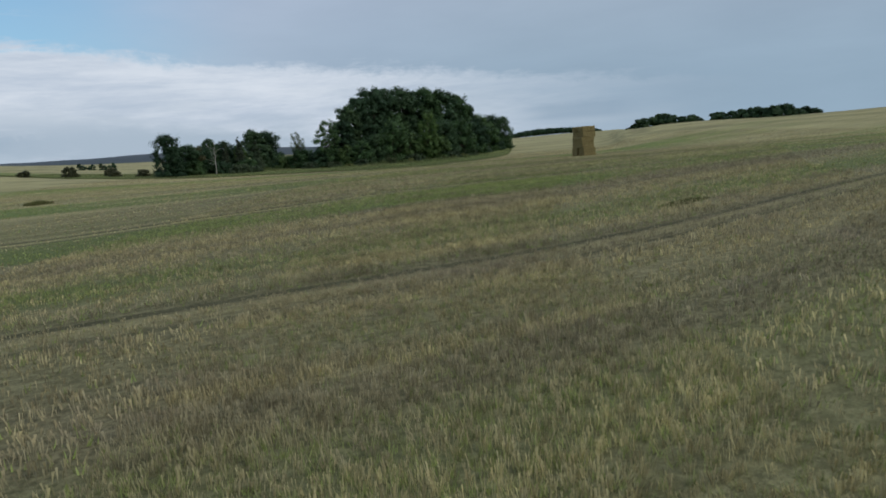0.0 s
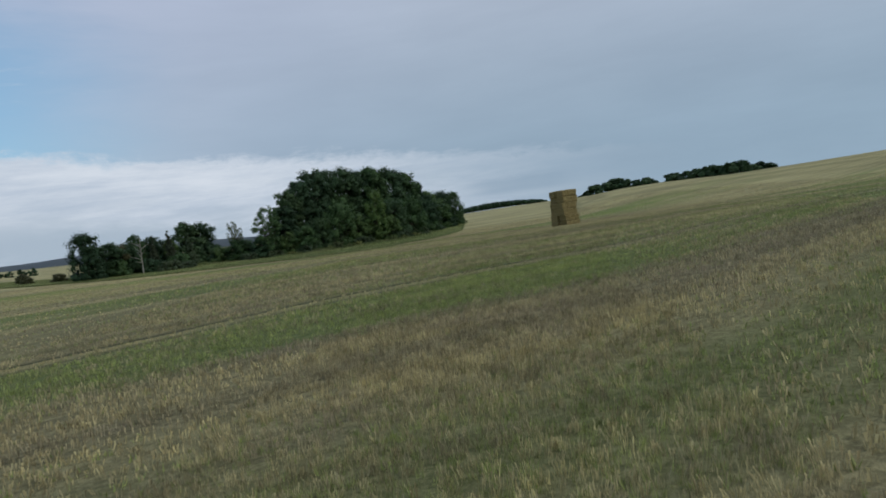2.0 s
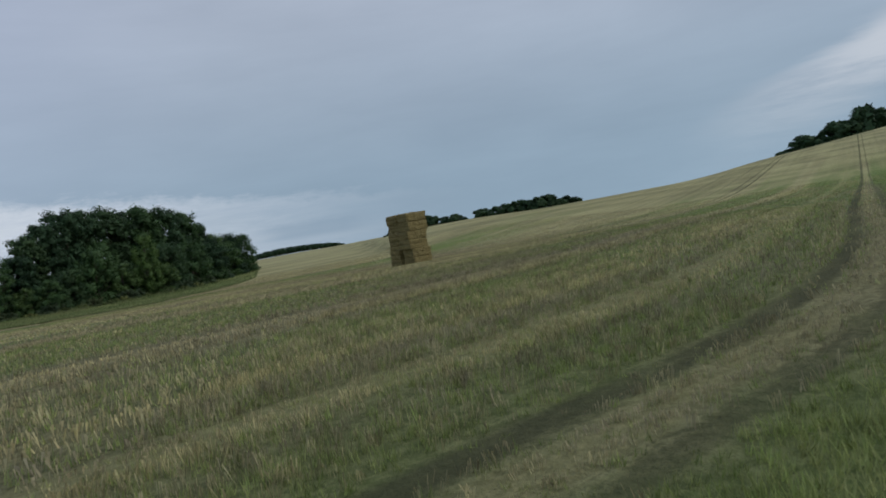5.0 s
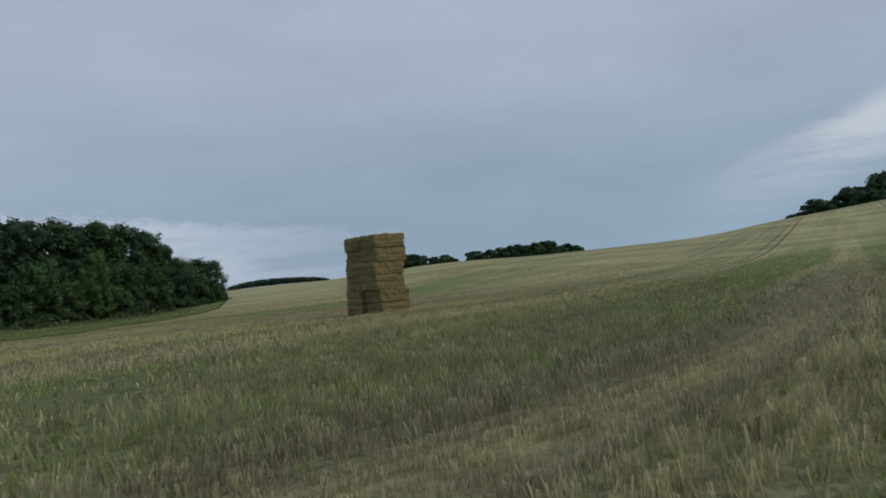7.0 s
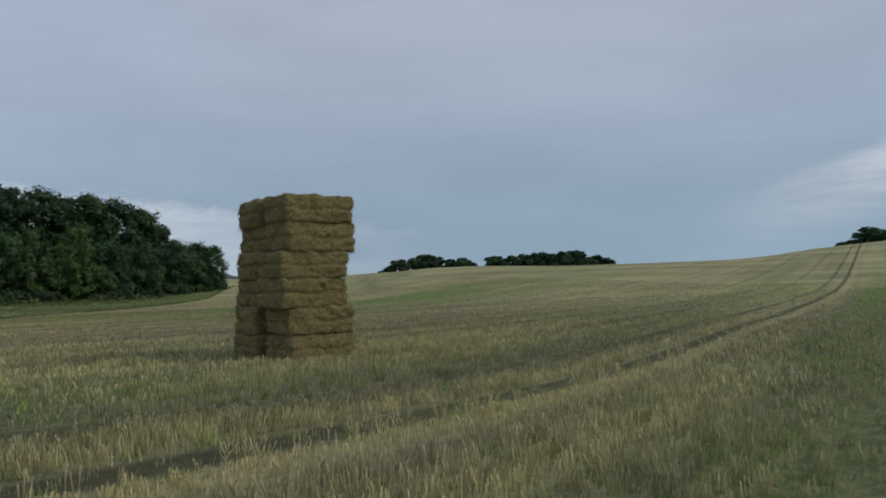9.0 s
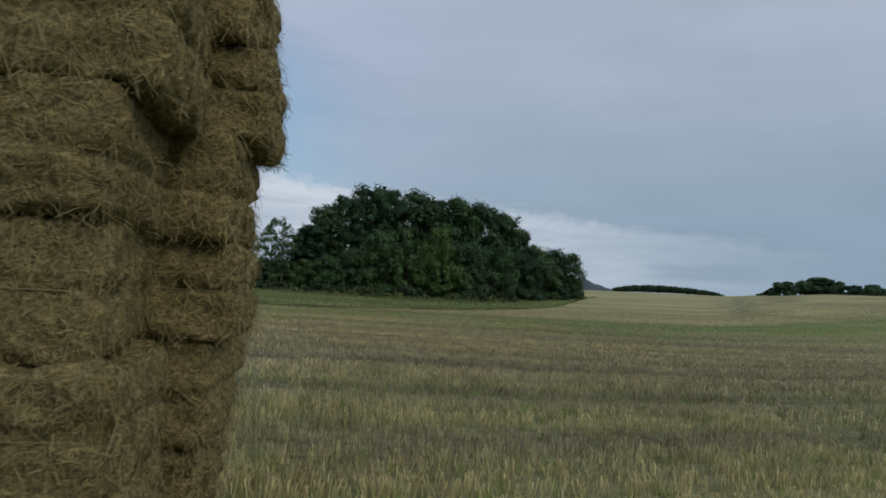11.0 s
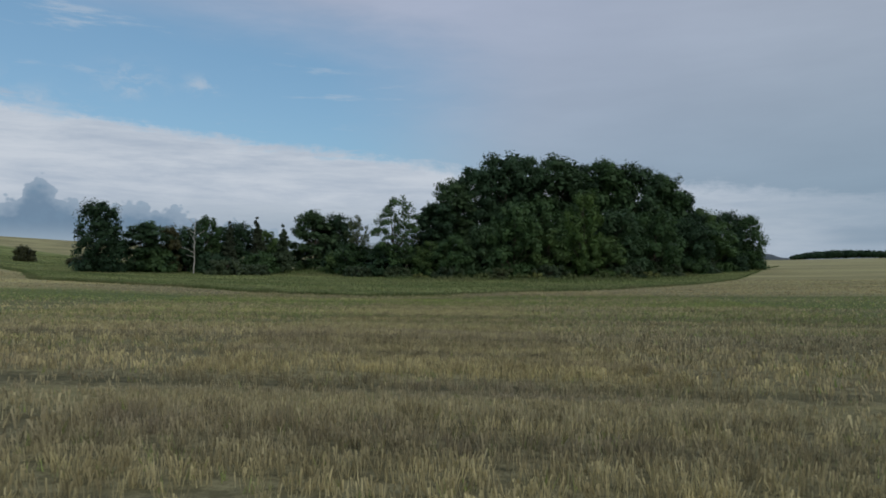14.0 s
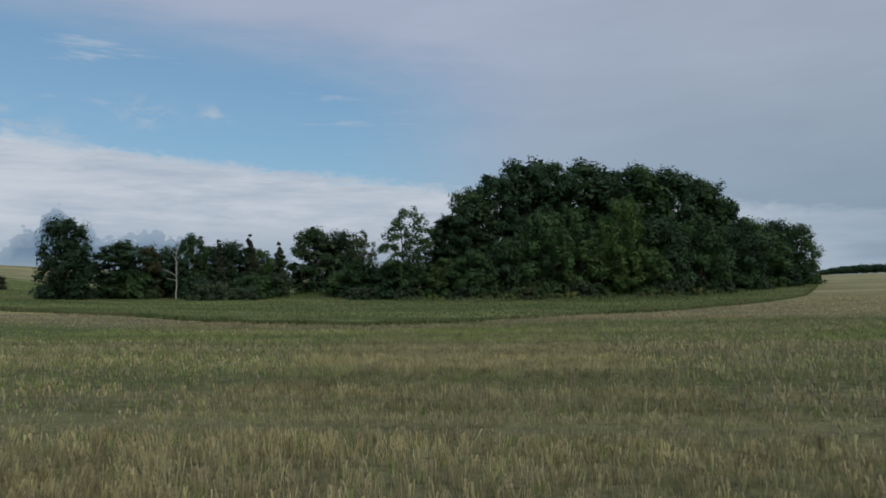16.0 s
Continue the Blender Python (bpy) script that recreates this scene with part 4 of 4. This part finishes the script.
def build_stack():
    models = [make_bale(s) for s in (1, 2, 3, 4)]
    z0 = float(ground_z(BX, BY)) - 0.03
    rng = random.Random(8)
    # per course, from below: shift along the length, near column and far column; gap between columns; turn
    courses = [(0.07, 0.05, 0.16, 1.0), (0.05, 0.11, 0.20, -1.6), (-0.11, 0.18, 0.06, 1.2), (-0.08, 0.14, 0.04, -0.8), (0.10, 0.30, 0.04, 2.0), (0.07, 0.20, 0.12, -2.4)]
    heights = {-1: (1.02, 0.96, 1.05, 0.95, 1.06, 0.98), 1: (0.94, 1.08, 0.97, 1.05, 0.93, 1.04)}
    foot = {-1: z0, 1: z0}
    n = 0
    for level, (near, far, gap, turn) in enumerate(courses):
        for side in (-1, 1):
            lx, ly = (near if side < 0 else far), side * (BW / 2 + gap / 2 - 0.005) + rng.uniform(-0.03, 0.03)
            a = radians(BTURN)
            x, y = BX + lx * math.cos(a) - ly * math.sin(a), BY + lx * math.sin(a) + ly * math.cos(a)
            flip = 180 if rng.random() < 0.5 else 0
            high = heights[side][level]
            stretch = rng.uniform(0.97, 1.03) * (1.0 if side < 0 else 1.22)
            m = pose(x, y, foot[side], 0, 0, BTURN + turn + rng.uniform(-2.0, 2.0) + flip) @ Matrix.Diagonal((stretch, rng.uniform(0.96, 1.03), high, 1))
            foot[side] += BH * high - 0.006
            root = models[n % 4]
            if n < 4:
                root.matrix_basis = m
            else:
                keep = root.matrix_basis.copy()
                root.matrix_basis = Matrix.Identity(4)
                made = copy_thing(root, m)
                root.matrix_basis = keep
                root = made
            where = "on the stubble" if level == 0 else "in a tall two-column stack"
            tagged(root, "large rectangular bale of pressed golden-brown straw " + where, "straw bale", "bales of the stack")
            n += 1


build_stack()

# ---- stubble and grass ----
RUT = [(-10, 127), (7, 119), (11, 117.6), (14, 116.9), (16, 116.8), (17.5, 117.2), (19, 118.9), (20.3, 120.9), (25, 129), (36, 143)]   # a curved wheel rut


def beside_line(q, lines, grow, least):
    hit = np.zeros(q.shape, bool)
    for at, half, amount in lines:
        if amount > least:
            hit = hit | (np.abs(q - at) < half * grow)
    return hit


def in_track(x, y):
    hit = beside_line(row_of(x, y), TRACKS, 1.0, 0.55)
    for (ax, ay), (bx, by) in zip(RUT, RUT[1:]):
        dx, dy = bx - ax, by - ay
        s = np.clip(((x - ax) * dx + (y - ay) * dy) / (dx * dx + dy * dy), 0, 1)
        hit = hit | (np.hypot(x - ax - s * dx, y - ay - s * dy) < 0.13)
    return hit


def flattened(x, y):
    """Bright straw pressed down beside the wheel tracks."""
    return beside_line(row_of(x, y), PALE, 0.9, 0.21)


def in_stack(x, y):
    a = radians(BTURN)
    dx, dy = x - BX, y - BY
    return (np.abs(dx * math.cos(a) + dy * math.sin(a)) < 0.85) & (np.abs(-dx * math.sin(a) + dy * math.cos(a)) < 1.2)


def scatter(rng, count, box, lo, hi):
    x = rng.uniform(box[0], box[1], count)
    y = rng.uniform(box[2], box[3], count)
    d = spine_distance(x, y)
    ok = (d >= lo) & (d < hi)
    return x[ok], y[ok]


def make_blades(name, label, seed, density, lo, hi, height, width, stalks, spread):
    """Tufts of cut straw standing in drill rows, with tufts of grass between them."""
    rng = np.random.default_rng(seed)
    reach = hi + 2
    box = (-6 - reach, 28 + reach, -2 - min(reach, 12), 152 + reach)
    count = int((box[1] - box[0]) * (box[3] - box[2]) * density)
    x, y = scatter(rng, count, box, lo, hi)
    g = green_at(x, y)
    q = row_of(x, y)
    is_grass = rng.random(len(x)) < g * 0.95 + 0.04
    row = 0.25
    shift = np.where(is_grass, 0.0, np.round(q / row) * row + rng.normal(0, 0.03, len(q)) - q)
    x, y = x + shift * UY, y - shift * UX
    u, q = x * UX + y * UY, q + shift
    thin = fractal(u / 2.2, q / 0.9, 21)
    lines = fractal(u / 30, q / 0.75, 23, 2)               # long streaks left by the combine
    keep = (~in_track(x, y) | (rng.random(len(x)) < 0.12)) & ~in_stack(x, y) & (verge_at(x, y) < 0.5) & (rng.random(len(x)) < (0.10 + 1.5 * thin) * (0.50 + lines))
    x, y, g, is_grass, lines = x[keep], y[keep], g[keep], is_grass[keep], lines[keep]
    patch = (0.72 + 0.55 * fractal(x / 3, y / 3, 31)) * (0.78 + 0.44 * lines) * rng.uniform(0.8, 1.15, len(x))
    lean0 = rng.normal(0, 0.15, (len(x), 2))
    patch = patch * np.where(in_track(x, y), 0.5, 1.0) * np.where(flattened(x, y), 0.62, 1.0)
    shade = rng.random(len(x))
    k = np.repeat(np.arange(len(x)), stalks)
    n = len(k)
    x, y = x[k] + rng.normal(0, spread, n), y[k] + rng.normal(0, spread, n)
    is_grass, g, shade = is_grass[k], g[k], shade[k]
    h = height * patch[k] * np.where(is_grass, rng.uniform(0.45, 1.05, n), rng.uniform(0.6, 1.12, n))
    w = width * np.where(is_grass, 0.8, 0.85) * rng.uniform(0.6, 1.3, n)
    lean = lean0[k] + rng.normal(0, 0.13, (n, 2)) * np.where(is_grass, 2.0, 1.0)[:, None]
    a = rng.uniform(0, 2 * np.pi, n)
    ex, ey = np.cos(a) * w / 2, np.sin(a) * w / 2
    z = ground_z(x, y) - 0.01
    tx, ty, tz = x + lean[:, 0] * h, y + lean[:, 1] * h, z + h
    flip = ~is_grass & (rng.random(n) < 0.72)              # cut stalks fray open at the top
    bx, by, bz = np.where(flip, tx, x), np.where(flip, ty, y), np.where(flip, tz, z)
    cx, cy, cz = np.where(flip, x, tx), np.where(flip, y, ty), np.where(flip, z, tz)
    tri = np.stack([np.stack([bx - ex, by - ey, bz], 1), np.stack([bx + ex, by + ey, bz], 1), np.stack([cx, cy, cz], 1)], 1).reshape(-1, 3)
    tone = np.clip(0.45 + 2.0 * (fractal(x / 0.32, y / 0.32, 71) - 0.5) + 0.9 * (lines[k] - 0.5) + 0.35 * (shade - 0.5) + 0.45 * (rng.random(n) - 0.5), 0, 1)
    tint = np.where(is_grass, 0.6 + 0.4 * shade, (0.02 + 0.3 * shade) * (0.15 + g))
    pressed = flattened(x, y)
    tone, tint = np.where(pressed, 0.45 + 0.55 * tone, tone), np.where(pressed, tint * 0.7, tint)
    me = mesh_from(name, tri, np.arange(n * 3).reshape(-1, 3), BLADE, False,
                   (("tint", np.repeat(tint, 3)), ("tone", np.repeat(tone, 3)), ("row", row_of(tri[:, 0], tri[:, 1]))))
    tagged(new(name, me), label, "stubble", kind="stuff")


STUBBLE = "cut straw stubble with green grass growing between the rows"
make_blades("stubble", STUBBLE, 1, 94, 0, 4.0, 0.165, 0.0135, 9, 0.034)
make_blades("stubble_beside", STUBBLE, 2, 36, 4.0, 18, 0.160, 0.034, 4, 0.05)
make_blades("stubble_beyond", STUBBLE, 3, 15, 18, 85, 0.10, 0.11, 1, 0.02)


def make_verge_grass():
    rng = np.random.default_rng(44)
    n0 = 260000
    x, y = rng.uniform(-130, 40, n0), rng.uniform(146, 300, n0)
    keep = verge_at(x, y) > 0.5
    sx = rng.uniform(-130, 36, 30000)
    sy = np.interp(sx, EDGE_X, EDGE_Y) + 0.3 + np.abs(rng.normal(0, 0.45, len(sx)))
    x, y = np.concatenate([x[keep], sx]), np.concatenate([y[keep], sy])
    e = np.interp(x, EDGE_X, EDGE_Y)
    tall = 0.12 + 0.20 * fractal(x / 4, y / 4, 52) + 0.42 * np.exp(-((y - e - 0.6) / 0.9) ** 2) * fractal(x / 3, y / 9, 54) + 0.75 * smooth01((y - e - 42) / 22) * smooth01((fractal(x / 6, y / 5, 51) - 0.42) / 0.12)
    n = len(x)
    h = tall * rng.uniform(0.4, 1.0, n)
    w = rng.uniform(0.04, 0.12, n)
    a = rng.uniform(0, 2 * np.pi, n)
    ex, ey = np.cos(a) * w / 2, np.sin(a) * w / 2
    z = ground_z(x, y) - 0.02
    lean = rng.normal(0, 0.3, (n, 2))
    tri = np.stack([np.stack([x - ex, y - ey, z], 1), np.stack([x + ex, y + ey, z], 1), np.stack([x + lean[:, 0] * h, y + lean[:, 1] * h, z + h], 1)], 1).reshape(-1, 3)
    tint = np.clip(0.8 + 1.1 * (fractal(x / 11, y / 5, 53) - 0.5) - 0.35 * (rng.random(n) < 0.2), 0, 1)
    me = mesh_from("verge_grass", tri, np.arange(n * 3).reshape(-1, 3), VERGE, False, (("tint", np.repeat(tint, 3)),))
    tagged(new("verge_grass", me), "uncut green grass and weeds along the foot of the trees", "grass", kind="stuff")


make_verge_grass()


def make_tussock(x0, y0, along, across, height, seed):
    """A patch of rank uncut grass left standing in the stubble."""
    rng = np.random.default_rng(seed)
    n = int(900 * along * across)
    r, a = rng.random(n) ** 0.6, rng.uniform(0, 2 * np.pi, n)
    s, c = r * np.cos(a) * along / 2, r * np.sin(a) * across / 2
    x, y = x0 + s * UX + c * UY, y0 + s * UY - c * UX
    z = ground_z(x, y) - 0.02
    h = height * (1.05 - 0.6 * r) * rng.uniform(0.5, 1.1, n)
    w = rng.uniform(0.015, 0.04, n)
    b = rng.uniform(0, np.pi, n)
    ex, ey = np.cos(b) * w / 2, np.sin(b) * w / 2
    lean = rng.normal(0, 0.3, (n, 2))
    tri = np.stack([np.stack([x - ex, y - ey, z], 1), np.stack([x + ex, y + ey, z], 1), np.stack([x + lean[:, 0] * h, y + lean[:, 1] * h, z + h], 1)], 1).reshape(-1, 3)
    me = mesh_from("grass_tussock", tri, np.arange(n * 3).reshape(-1, 3), TUSSOCK, False, (("tint", np.repeat(rng.random(n), 3)), ("tone", np.repeat(rng.random(n), 3))))
    tagged(new("grass_tussock", me), "dark patch of rank uncut grass in the stubble", "grass", "tussocks in the field")


make_tussock(-37.5, 65.0, 2.6, 1.2, 0.55, 81)
make_tussock(9.4, 27.2, 3.2, 0.8, 0.21, 82)
